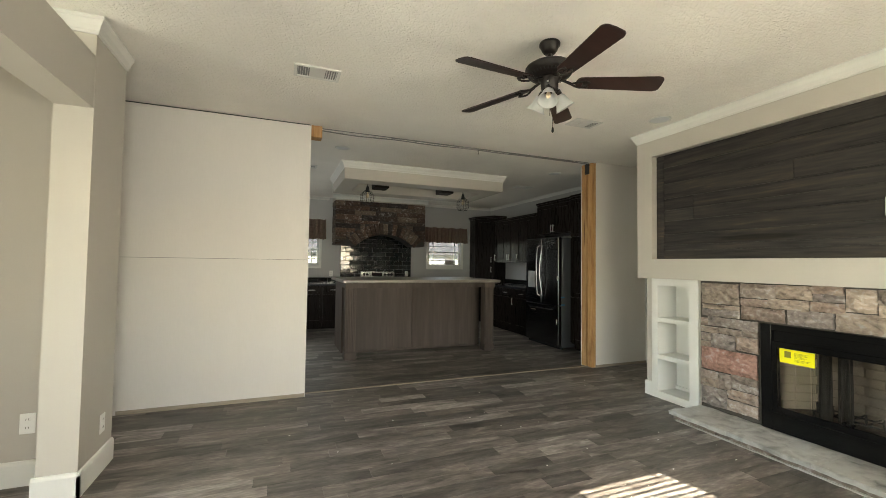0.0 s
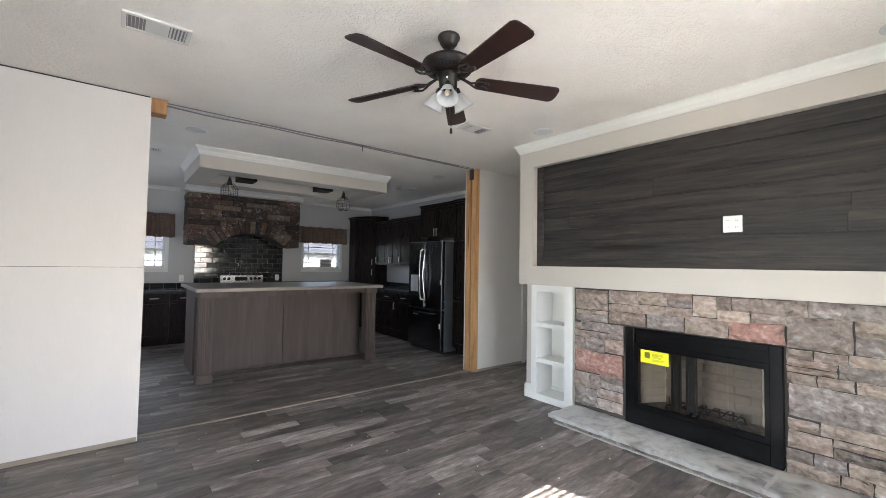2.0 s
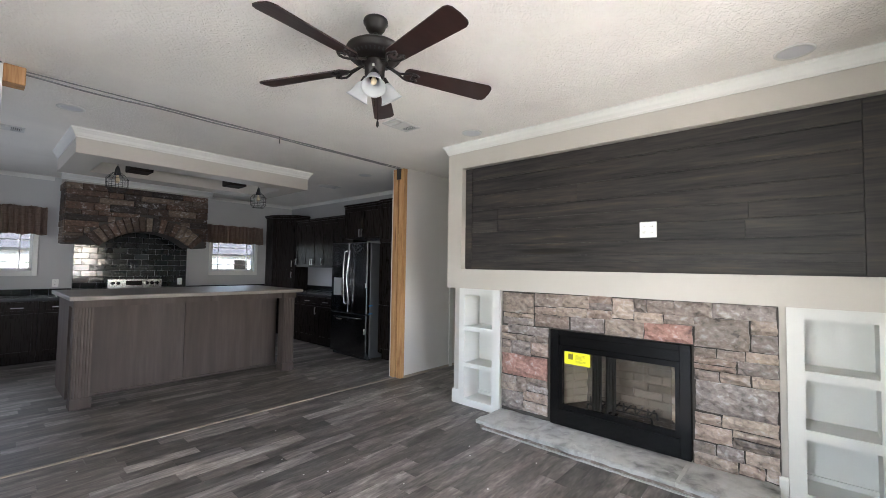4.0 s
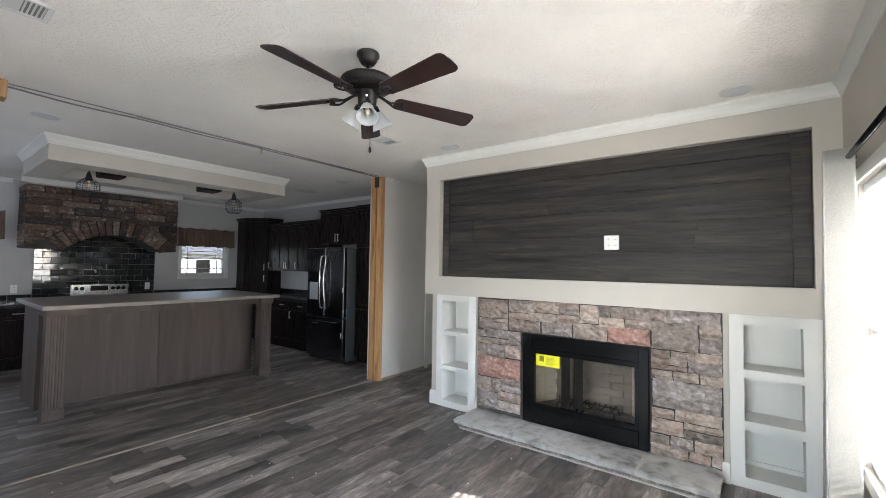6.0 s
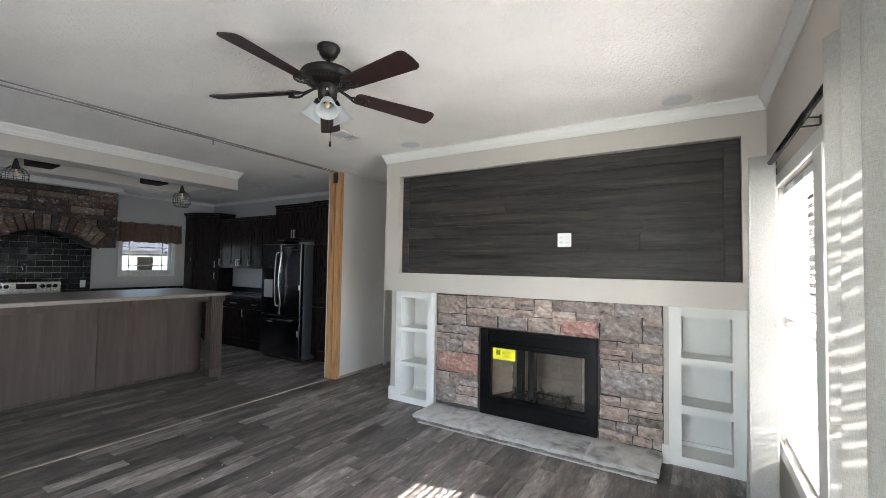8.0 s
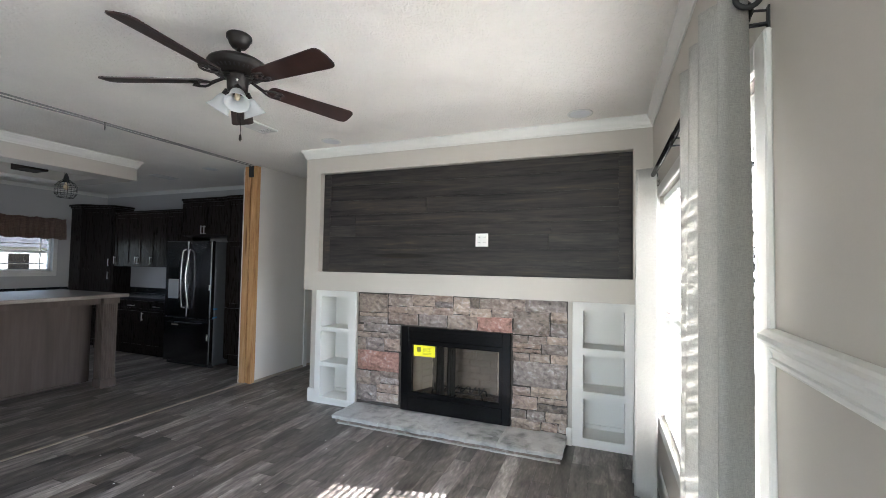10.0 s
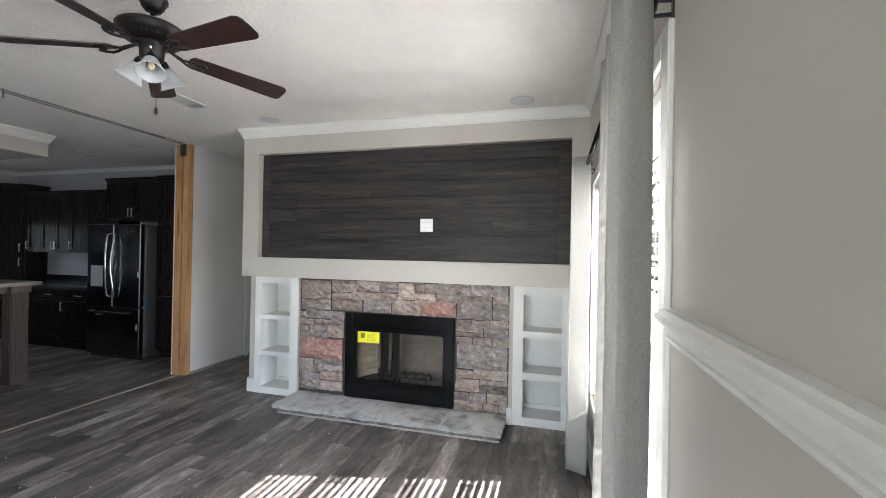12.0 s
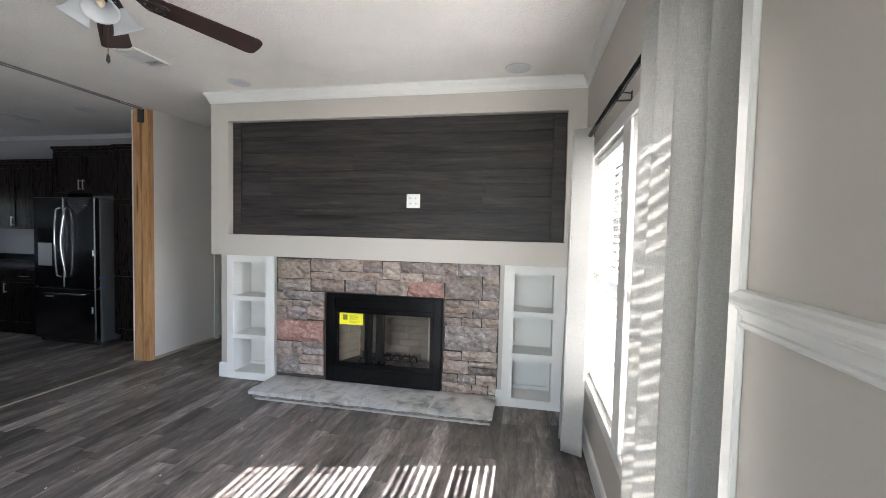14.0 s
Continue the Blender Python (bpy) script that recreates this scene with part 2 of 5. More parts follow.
    ln.new(mr.outputs[0], hs.inputs["Value"])
    ln.new(fm.outputs[2], hs.inputs["Color"])
    ln.new(hs.outputs["Color"], bs.inputs["Base Color"])
    bs.inputs["Roughness"].default_value = rough
    bp = nt.new("ShaderNodeBump")
    bp.inputs["Strength"].default_value, bp.inputs["Distance"].default_value = 0.85, 0.016 / k
    ln.new(mix.outputs[0], bp.inputs["Height"])
    ln.new(bp.outputs[0], bs.inputs["Normal"])
    return m


stone_mats = [
    split_stone("grey_brown_ledgestone", (0.252, 0.202, 0.172), 0.36, 0.3),
    split_stone("tan_ledgestone", (0.315, 0.248, 0.202), 0.36, 0.22),
    split_stone("red_ledgestone", (0.30, 0.165, 0.132), 0.42, 0.12),
    split_stone("slate_grey_ledgestone", (0.205, 0.172, 0.157), 0.36, 0.25),
    split_stone("warm_brown_ledgestone", (0.275, 0.205, 0.168), 0.36, 0.22),
]
hood_stones = [split_stone("brown_ledgestone", (0.082, 0.047, 0.030), 0.7, 0.5), split_stone("dark_brown_ledgestone", (0.040, 0.027, 0.02), 0.7, 0.4), split_stone("tan_brown_ledgestone", (0.135, 0.096, 0.067), 0.7, 0.35)]
mortar = mat("grey_mortar", (0.065, 0.057, 0.050), 0.9, vary=0.3, fine=90, bump=0.5)
hearth_mat = split_stone("grey_flagstone", (0.40, 0.395, 0.38), 0.45, 0.12, 0.4)
hearth_edge = split_stone("brown_stone_edge", (0.17, 0.14, 0.12), 0.7, 0.1)
grout = mat("pale_grout", (0.50, 0.49, 0.47), 0.9, vary=0.2, bump=0.5)
black_metal = mat("black_enamel", (0.004, 0.004, 0.0042), 0.18, vary=0.2, bump=0.05, spec=0.28)
black_matte = mat("matte_black_iron", (0.015, 0.015, 0.015), 0.6, vary=0.2)
fire_glass = thin_glass("fireplace_glass", (0.95, 0.94, 0.92), 0.05)
# Kitchen panes: grey tint added only to dim the overbright outdoors, no screen.
dimmed_glass = thin_glass("dimmed_window_glass", (0.36, 0.365, 0.37), 0.05)
window_glass = thin_glass("window_glass", (0.97, 0.98, 0.98), 0.05)
# Firebox back and top: a darker tone than the side bricks.
back_firebrick = mat("grey_buff_firebrick", (0.24, 0.205, 0.17), 0.85, vary=0.3, scale=8, fine=50, bump=0.4)
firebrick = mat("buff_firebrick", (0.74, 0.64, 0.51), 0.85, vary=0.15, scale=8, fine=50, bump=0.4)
fire_joint = mat("buff_fire_joint", (0.64, 0.55, 0.43), 0.9, vary=0.15)
yellow = mat("yellow_paper", (0.86, 0.80, 0.015), 0.5, vary=0.02, bump=0)
label_ink = mat("faded_label_ink", (0.20, 0.18, 0.02), 0.6, bump=0)
ink = mat("black_ink", (0.02, 0.02, 0.02), 0.6, bump=0)
cab_mat = wood("espresso_cabinet", [(0.2, (0.008, 0.006, 0.005)), (0.6, (0.018, 0.013, 0.011)), (0.8, (0.03, 0.021, 0.017))], 2, 0.28, 0.9, 0.1, spec=0.16)
isl_mat = wood("grey_washed_wood", [(0.2, (0.050, 0.038, 0.033)), (0.5, (0.094, 0.074, 0.065)), (0.8, (0.155, 0.126, 0.110))], 2, 0.58, 0.32, 0.08, spec=0.3)
top_mat = mat("grey_laminate_top", (0.235, 0.205, 0.185), 0.42, vary=0.2, scale=7, fine=60, bump=0.03)
dark_top = mat("dark_laminate_top", (0.055, 0.055, 0.06), 0.22, vary=0.3, scale=14, fine=120, bump=0.02)
tile_mat = mat("black_gloss_tile", (0.012, 0.015, 0.015), 0.08, vary=0.25, scale=6, fine=14, bump=0.4, depth=0.006, per_object=0.35, spec=0.6)
tile_grout = mat("grey_tile_grout", (0.24, 0.24, 0.24), 0.9)
steel_dark = mat("black_stainless", (0.17, 0.175, 0.185), 0.2, 1.0, vary=0.06, fine=200, bump=0.02, stretch=(1, 1, 0.05))
nickel = mat("satin_nickel", (0.74, 0.73, 0.71), 0.36, 0.5, vary=0.04, fine=200, bump=0.02)
steel = mat("brushed_steel", (0.56, 0.56, 0.56), 0.25, 1.0, vary=0.08, fine=200, bump=0.03)
fridge_side = mat("grey_painted_steel", (0.10, 0.105, 0.11), 0.45, vary=0.06, bump=0.05)
disp_mat = mat("silver_plastic", (0.55, 0.56, 0.57), 0.3, 0.3, vary=0.03, bump=0)
bronze = mat("oil_rubbed_bronze", (0.020, 0.016, 0.014), 0.42, 0.4, vary=0.2, fine=40, bump=0.05)
blade_mat = wood("dark_walnut_blade", [(0.2, (0.016, 0.007, 0.006)), (0.6, (0.036, 0.016, 0.013)), (0.85, (0.06, 0.028, 0.022))], 0, 0.35, 1.2, 0.05)
frost = fabric("frosted_shade_glass", (0.70, 0.71, 0.71), 0.4, 40, 0.02)
bulb_mat = mat("warm_white_bulb", (0.75, 0.62, 0.42), 0.3, bump=0)
pine = wood("pine_stud", [(0.28, (0.20, 0.085, 0.03)), (0.45, (0.42, 0.225, 0.09)), (0.75, (0.60, 0.38, 0.19))], 2, 0.7, 1.5, 0.15, knots=True)
strip_mat = wood("pale_floor_strip", [(0.3, (0.25, 0.21, 0.16)), (0.7, (0.42, 0.36, 0.29))], 0, 0.7)
curtain_mat = fabric("oatmeal_linen", (0.49, 0.48, 0.45), 0.38, 1500, 0.32)
valance_mat = fabric("brown_valance_cloth", (0.25, 0.185, 0.15), 0.45, 200, 0.4)
blind_mat = mat("white_blind_slat", (0.80, 0.80, 0.78), 0.45, vary=0.02, bump=0)
vinyl = mat("white_vinyl_frame", (0.78, 0.78, 0.77), 0.4, vary=0.02, bump=0)
plastic = mat("white_plastic_plate", (0.84, 0.83, 0.80), 0.35, vary=0.01, bump=0)
grey_grille = mat("pale_grey_grille", (0.68, 0.68, 0.69), 0.6, vary=0.05, fine=300, bump=0.3, depth=0.002)
dark_hole = mat("dark_duct", (0.03, 0.03, 0.03), 0.8)
cable_mat = mat("grey_cable_sheath", (0.22, 0.215, 0.21), 0.6)
dark_beam = wood("dark_stained_beam", [(0.2, (0.008, 0.007, 0.006)), (0.7, (0.028, 0.020, 0.016))], 1, 0.7, spec=0.1)
grass_mat = mat("dry_grass", (0.15, 0.14, 0.075), 0.9, vary=0.4, scale=0.4, fine=9, bump=0.5, depth=0.05)
siding_mat = mat("white_siding", (0.62, 0.62, 0.61), 0.6, vary=0.06)
roof_mat = mat("grey_shingle_roof", (0.12, 0.12, 0.125), 0.8, vary=0.2)
blue_tape = mat("blue_tape", (0.03, 0.16, 0.34), 0.5, bump=0)
film_mat = glass("clear_film", (0.9, 0.92, 0.95), 0.25)

# ---- building helpers ----
ORIGIN = {}


def box(bm, x0, x1, y0, y1, z0, z1, bevel=0.0):
    vs = [bm.verts.new((x, y, z)) for x in (x0, x1) for y in (y0, y1) for z in (z0, z1)]
    fs = [bm.faces.new([vs[i] for i in q]) for q in ((0, 1, 3, 2), (4, 6, 7, 5), (0, 4, 5, 1), (2, 3, 7, 6), (0, 2, 6, 4), (1, 5, 7, 3))]
    if bevel:
        es = list({e for f in fs for e in f.edges})
        bmesh.ops.bevel(bm, geom=es, offset=bevel, segments=1, affect="EDGES", profile=0.5)
    return bm


def boxes(*rows, bevel=0.0):
    bm = bmesh.new()
    for r in rows:
        box(bm, *r, bevel=bevel)
    return bm


def cyl(bm, x, y, z0, z1, r0, r1=None, n=20, axis="z"):
    """A round bar or cone along z (or along x or y: then z0, z1 run along it and the other two give its middle)."""
    r1 = r0 if r1 is None else r1
    rot = {"z": Matrix(), "x": Matrix.Rotation(radians(90), 4, "Y"), "y": Matrix.Rotation(radians(-90), 4, "X")}[axis]
    mid = {"z": (x, y, (z0 + z1) / 2), "x": ((z0 + z1) / 2, x, y), "y": (x, (z0 + z1) / 2, y)}[axis]
    bmesh.ops.create_cone(bm, cap_ends=True, segments=n, radius1=r0, radius2=r1, depth=abs(z1 - z0), matrix=Matrix.Translation(mid) @ rot)
    return bm


def lathe(bm, profile, x, y, n=32, cap=False):
    """Turn (radius, z) rows about the upright line at x, y."""
    rings = [[bm.verts.new((x + r * math.cos(2 * math.pi * k / n), y + r * math.sin(2 * math.pi * k / n), z)) for k in range(n)] for r, z in profile]
    for a, b in zip(rings, rings[1:]):
        for k in range(n):
            bm.faces.new((a[k], a[(k + 1) % n], b[(k + 1) % n], b[k]))
    if cap:
        bm.faces.new(rings[0])
        bm.faces.new(rings[-1])
    return bm


def extrude(bm, poly, axis, a0, a1):
    """A prism: poly holds (u, v) corners; axis x gives (a, u, v), y gives (u, a, v), z gives (u, v, a)."""
    put = {"x": lambda a, u, v: (a, u, v), "y": lambda a, u, v: (u, a, v), "z": lambda a, u, v: (u, v, a)}[axis]
    ends = [[bm.verts.new(put(a, u, v)) for u, v in poly] for a in (a0, a1)]
    for e in ends:
        bm.faces.new(e)
    n = len(poly)
    for k in range(n):
        bm.faces.new((ends[0][k], ends[0][(k + 1) % n], ends[1][(k + 1) % n], ends[1][k]))
    return bm


def tube(name, points, radius, material, parent, label="", res=3):
    """A bent rod or cable along points, as a mesh."""
    cu = bpy.data.curves.new(name, "CURVE")
    cu.dimensions, cu.bevel_depth, cu.bevel_resolution, cu.use_fill_caps = "3D", radius, res, True
    sp = cu.splines.new("POLY")
    sp.points.add(len(points) - 1)
    for p, c in zip(sp.points, points):
        p.co = (*c, 1)
    tmp = bpy.data.objects.new(name, cu)
    me = bpy.data.meshes.new_from_object(tmp)
    bpy.data.objects.remove(tmp)
    bpy.data.curves.remove(cu)
    bm = bmesh.new()
    bm.from_mesh(me)
    bpy.data.meshes.remove(me)
    return part(name, bm, material, parent, label, smooth=True)


def finish(bm, name, material, smooth=False):
    bmesh.ops.recalc_face_normals(bm, faces=bm.faces)
    me = bpy.data.meshes.new(name)
    bm.to_mesh(me)
    bm.free()
    me.materials.append(material)
    if smooth:
        for p in me.polygons:
            p.use_smooth = True
    return me


def thing(name, x, y, z, label, category, group="", kind=""):
    """An Empty at the thing's base, for its parts."""
    ob = new(name)
    ob.location = (x, y, z)
    ob.empty_display_size = 0.1
    ORIGIN[ob.name] = Vector((x, y, z))
    return tagged(ob, label, category, group, kind)


def part(name, bm, material, parent, label="", smooth=False):
    """Links a bmesh in the place's coordinates as one mesh under a thing or a part."""
    base = ORIGIN[parent.name]
    bmesh.ops.transform(bm, matrix=Matrix.Translation(-base), verts=bm.verts)
    ob = new(name, finish(bm, name, material, smooth))
    ob.parent = parent
    ORIGIN[ob.name] = base
    return tagged(ob, label)


def whole(name, bm, material, label, category, group="", kind="", smooth=False):
    """A thing that is one mesh."""
    ob = new(name, finish(bm, name, material, smooth))
    ORIGIN[ob.name] = Vector((0, 0, 0))
    return tagged(ob, label, category, group, kind)


def structure(name, bm, material, label, category, smooth=False):
    return whole(name, bm, material, label, category, "", "structure", smooth)


CROWN = [(0, -0.095), (0.009, -0.095), (0.011, -0.082), (0.016, -0.076), (0.024, -0.05), (0.036, -0.030), (0.039, -0.024), (0.044, -0.020), (0.046, -0.012), (0.046, 0), (0, 0)]


def crown(name, axis, a0, a1, wall, sign, top, label="white crown moulding", k=1.0, m0=0, m1=0):
    """Crown moulding along an axis, against the plane 'wall', standing out towards sign; m0, m1 mitre its ends (1 outer corner, -1 inner)."""
    bm = bmesh.new()
    rows = []
    for a, m in ((a0, -m0), (a1, m1)):
        row = []
        for n, h in CROWN:
            u, v = wall + sign * n * k, top + h * k
            row.append(bm.verts.new((a + m * n * k, u, v) if axis == "x" else (u, a + m * n * k, v)))
        rows.append(row)
    for r in rows:
        bm.faces.new(r)
    c = len(CROWN)
    for q in range(c):
        bm.faces.new((rows[0][q], rows[0][(q + 1) % c], rows[1][(q + 1) % c], rows[1][q]))
    return structure(name, bm, trim_white, label, "trim")


BASE = [(0, 0), (0.016, 0), (0.016, 0.125), (0.010, 0.142), (0, 0.145)]


def baseboard(axis, a0, a1, wall, sign, label="white painted baseboard"):
    bm = bmesh.new()
    extrude(bm, [(wall + sign * n, h) for n, h in BASE], axis, a0, a1)
    return structure("baseboard", bm, trim_white, label, "trim")

# ---- large structure ----
H = 2.743          # ceiling
YS = -0.10         # window wall's face
YM = 4.342         # open line between the two halves
YN = 9.18          # kitchen's far wall
XB, XL = 3.69, 3.79  # fireplace wall: upper box and lower face
XE = 5.05          # kitchen's side wall

structure("ground", boxes((-150, 150, -150, 150, -0.72, -0.62)), grass_mat, "dry yellowish grass lawn round the house", "ground")
structure("floor", boxes((-4.1, 5.6, -0.3, 9.4, -0.2, -0.006)), subfloor_and_gap_shade, "dark joint bed under the vinyl planks", "floor")
structure("ceiling", boxes((-4.1, 5.6, -0.3, 9.4, H, H + 0.12)), ceiling_mat, "cream stippled textured ceiling", "ceiling")

# window wall with the twin window
WIN_Z0, WIN_Z1 = 0.50, 2.015
WA0, WA1, WB0, WB1 = 1.258, 2.176, 2.32, 3.26
structure("wall_south", boxes(
    (-4.1, -0.22, YS - 0.16, YS, -0.05, H), (-0.22, 0.30, YS - 0.16, YS, 2.04, H), (0.30, WA0, YS - 0.16, YS, -0.05, H), (WA0, WB1, YS - 0.16, YS, -0.05, WIN_Z0), (WA0, WB1, YS - 0.16, YS, WIN_Z1, H),
    (WA1, WB0, YS - 0.16, YS, WIN_Z0, WIN_Z1), (WB1, 5.6, YS - 0.16, YS, -0.05, H)), paint, "greige painted wall with a tall twin window", "wall")
# The opening here is unseen, added to let the west fill lamp in.
structure("wall_west", boxes((-4.1, -4.0, -0.3, 0.55, -0.05, H), (-4.1, -4.0, 2.55, 9.4, -0.05, H), (-4.1, -4.0, 0.55, 2.55, -0.05, 0.55), (-4.1, -4.0, 0.55, 2.55, 2.05, H)), paint, "plain greige painted end wall with an unseen opening added for a fill lamp", "wall")
KW = [(0.09, 0.90), (3.41, 4.235)]
KZ0, KZ1 = 1.29, 2.12
structure("wall_north", boxes(
    (-4.0, KW[0][0], YN, YN + 0.16, -0.05, H), (KW[0][1], KW[1][0], YN, YN + 0.16, -0.05, H), (KW[1][1], 5.6, YN, YN + 0.16, -0.05, H),
    *[(a, b, YN, YN + 0.16, z0, z1) for a, b in KW for z0, z1 in ((-0.05, KZ0), (KZ1, H))]), kitchen_paint, "pale grey kitchen wall with two small windows", "wall")
structure("wall_east_kitchen", boxes((XE, XE + 0.12, YM + 0.16, YN, -0.05, H)), kitchen_paint, "pale grey kitchen side wall", "wall")
# Out of view; the opening is added for the kitchen fill lamp.
structure("wall_kitchen_end", boxes((-1.6, -1.5, YM + 0.16, 5.9, -0.05, H), (-1.6, -1.5, 7.6, YN, -0.05, H), (-1.6, -1.5, 5.9, 7.6, -0.05, 0.15), (-1.6, -1.5, 5.9, 7.6, 2.15, H)), kitchen_paint, "pale grey kitchen end wall with an unseen opening added for a fill lamp", "wall")
SEAM = 1.362
structure("wall_partition", boxes((-4.0, 0.392, YM, YM + 0.012, -0.05, SEAM - 0.0013), (-4.0, 0.392, YM, YM + 0.012, SEAM + 0.0013, H - 0.012),
                                  (-4.0, 0.385, YM + 0.010, YM + 0.15, -0.05, H - 0.002)), panel_white, "off-white unfinished wall panel with a level seam", "wall")
# Near-black strips laid into the panel gaps stand in for the shade inside.
structure("wall_joint", boxes((-4.0, 0.384, YM + 0.0015, YM + 0.0095, SEAM - 0.0012, SEAM + 0.0012), (-4.0, 0.384, YM + 0.002, YM + 0.0095, H - 0.0119, H - 0.001)), subfloor_and_gap_shade, "near-black strips in the unfinished wall panel's joints, standing in for shade", "wall joint")
structure("wall_hall", boxes((4.05, 5.5, YM, YM + 0.012, -0.05, SEAM - 0.001), (4.05, 5.5, YM, YM + 0.012, SEAM + 0.001, H - 0.004), (4.06, 5.5, YM + 0.012, YM + 0.20, -0.05, H)), panel_white, "off-white unfinished hall wall with a level seam", "wall")
structure("wall_hall_end", boxes((5.5, 5.6, 3.0, 4.6, -0.05, H)), panel_white, "plain off-white end wall of the hall", "wall")
structure("trim", boxes((4.93, 5.0, YM - 0.015, YM, 0, 2.1)), trim_white, "narrow white door casing in the hall", "trim")
structure("trim", boxes((-1.15, 0.385, YM - 0.006, YM - 0.001, 0.0, 0.035)), strip_mat, "rough bare edge along the foot of the unfinished wall", "trim")
structure("trim", boxes((4.04, 5.45, YM - 0.012, YM - 0.001, 0.0, 0.03)), strip_mat, "pale strip along the foot of the hall wall", "trim")

# fireplace wall: upper box with the recess, lower wall with its niches
SY0, SY1, SZ0, SZ1 = 0.045, 3.128, 1.42, 2.482   # recess
FY0, FY1 = YS, 3.315
structure("wall_fireplace_upper", boxes(
    (XB, 3.765, FY0, SY0, 1.222, H), (XB, 3.765, SY1, FY1, 1.222, H), (XB, 3.765, SY0, SY1, 1.222, SZ0), (XB, 3.765, SY0, SY1, SZ1, H),
    (3.785, 4.15, FY0, FY1, 1.235, H), (3.7655, 4.15, FY0, FY1, 1.222, 1.2345)), paint, "greige painted upper fireplace wall with a shallow recess", "wall")
LB0, LB1 = 2.69, 3.21      # left bookcase
RB0, RB1 = 0.0, 0.519      # right bookcase
structure("wall_fireplace_lower", boxes(
    (XL, 4.15, FY0, RB0, -0.05, 1.222), (XL, 4.15, RB1, 1.07, -0.05, 1.222), (XL, 4.15, 2.11, LB0, -0.05, 1.222), (XL, 4.15, LB1, FY1 - 0.03, -0.05, 1.222),
    (XL, 4.15, 1.07, 2.11, 0.86, 1.222), (4.10, 4.15, 1.07, 2.11, -0.05, 0.86), (4.06, 4.15, RB0, RB1, -0.05, 1.222), (4.06, 4.15, LB0, LB1, -0.05, 1.222),
    (4.15, 5.5, 3.18, FY1 - 0.03, -0.05, H)), paint, "greige painted lower fireplace wall", "wall")
baseboard("y", LB1, FY1 - 0.03, XL, -1)
baseboard("x", XL - 0.016, 5.4, FY1 - 0.03, 1)
baseboard("y", RB1, 0.565, XL - 0.02, -1)
baseboard("x", 0.37, XL, YS, 1)
baseboard("x", -4.0, -0.29, YS, 1)
# Door out of view; its glazing is added to let sun and fill light in.
entry = thing("door_1", 0.04, YS, 0.0, "unseen white half-glazed entry door, closed, glazing added to let light in, in a white casing", "door", kind="structure")
part("door_casing", boxes((-0.29, -0.22, YS, YS + 0.014, 0, 2.11), (0.30, 0.37, YS, YS + 0.014, 0, 2.11), (-0.22, 0.30, YS, YS + 0.014, 2.04, 2.11)), trim_white, entry)
part("door_leaf", boxes((-0.217, -0.14, YS - 0.09, YS - 0.045, 0.004, 2.036), (0.22, 0.297, YS - 0.09, YS - 0.045, 0.004, 2.036), (-0.14, 0.22, YS - 0.09, YS - 0.045, 0.86, 0.98), (-0.14, 0.22, YS - 0.09, YS - 0.045, 1.94, 2.036), (-0.14, 0.22, YS - 0.09, YS - 0.045, 0.004, 0.2), (-0.14, 0.22, YS - 0.083, YS - 0.055, 0.2, 0.86)), trim_white, entry)
door_pane = part("pane", boxes((-0.14, 0.22, YS - 0.07, YS - 0.065, 0.98, 1.94)), window_glass, entry)
door_pane.visible_shadow = False

# column, beam and the soffit over the foyer
structure("wall_column", boxes((-1.085, -0.90, 2.92, 3.42, -0.05, H)), paint, "greige painted column at the foyer opening", "column")
structure("wall_beam", boxes((-1.085, -0.902, YS, 2.92, 2.215, 2.52)), paint, "greige painted beam over the foyer opening", "beam")
structure("wall_soffit", boxes((-4.0, -1.085, 2.94, 3.42, 2.52, H)), paint, "greige painted soffit over the foyer wall", "soffit")
structure("wall_foyer", boxes((-4.0, -1.085, 3.19, 3.42, -0.05, 2.52)), paint, "greige painted foyer wall", "wall")
# Unseen baffle, added to keep the west lamp off the foyer wall.
structure("wall_foyer_return", boxes((-1.75, -1.65, 2.72, 3.19, -0.05, 2.52)), paint, "plain greige unseen baffle that shades the foyer wall", "wall")
baseboard("y", 2.92 - 0.016, 3.42, -0.90, 1)
baseboard("x", -1.1, -0.884, 2.92, -1)
baseboard("x", -4.0, -1.085, 3.19, -1)
crown("trim", "y", 2.92, 3.42, -0.90, 1, H, m0=1)
crown("trim", "x", -4.0, -0.90, 2.92, -1, H, m1=1)
crown("trim", "y", FY0, FY1, XB, -1, H, m0=-1, m1=1)
crown("trim", "x", XB, 4.15, FY1, 1, H, m0=1)
crown("trim", "x", -0.9, XB, YS, 1, H, m1=-1)
crown("trim", "x", -1.5, 1.1, YN, -1, H, k=0.6)
crown("trim", "x", 3.2, XE, YN, -1, H, k=0.6)
crown("trim", "y", 4.6, YN, XE, -1, H, k=0.6)

# chair rail up to the window
rail = bmesh.new()
extrude(rail, [(YS, 1.311), (YS + 0.012, 1.311), (YS + 0.015, 1.316), (YS + 0.013, 1.322), (YS + 0.008, 1.325), (YS + 0.010, 1.336), (YS + 0.017, 1.347), (YS + 0.027, 1.353), (YS + 0.030, 1.354), (YS + 0.030, 1.358), (YS + 0.036, 1.361), (YS + 0.040, 1.369), (YS + 0.037, 1.378), (YS + 0.028, 1.382), (YS + 0.022, 1.387), (YS, 1.389)], "x", 0.37, 1.185)
structure("chair_rail", rail, trim_white, "white moulded chair rail along the wall seam", "trim")

# tray soffit over the island, open in the middle
TX0, TX1, TY0, TY1, TZ = 0.925, 3.40, 5.70, 7.02, 2.497
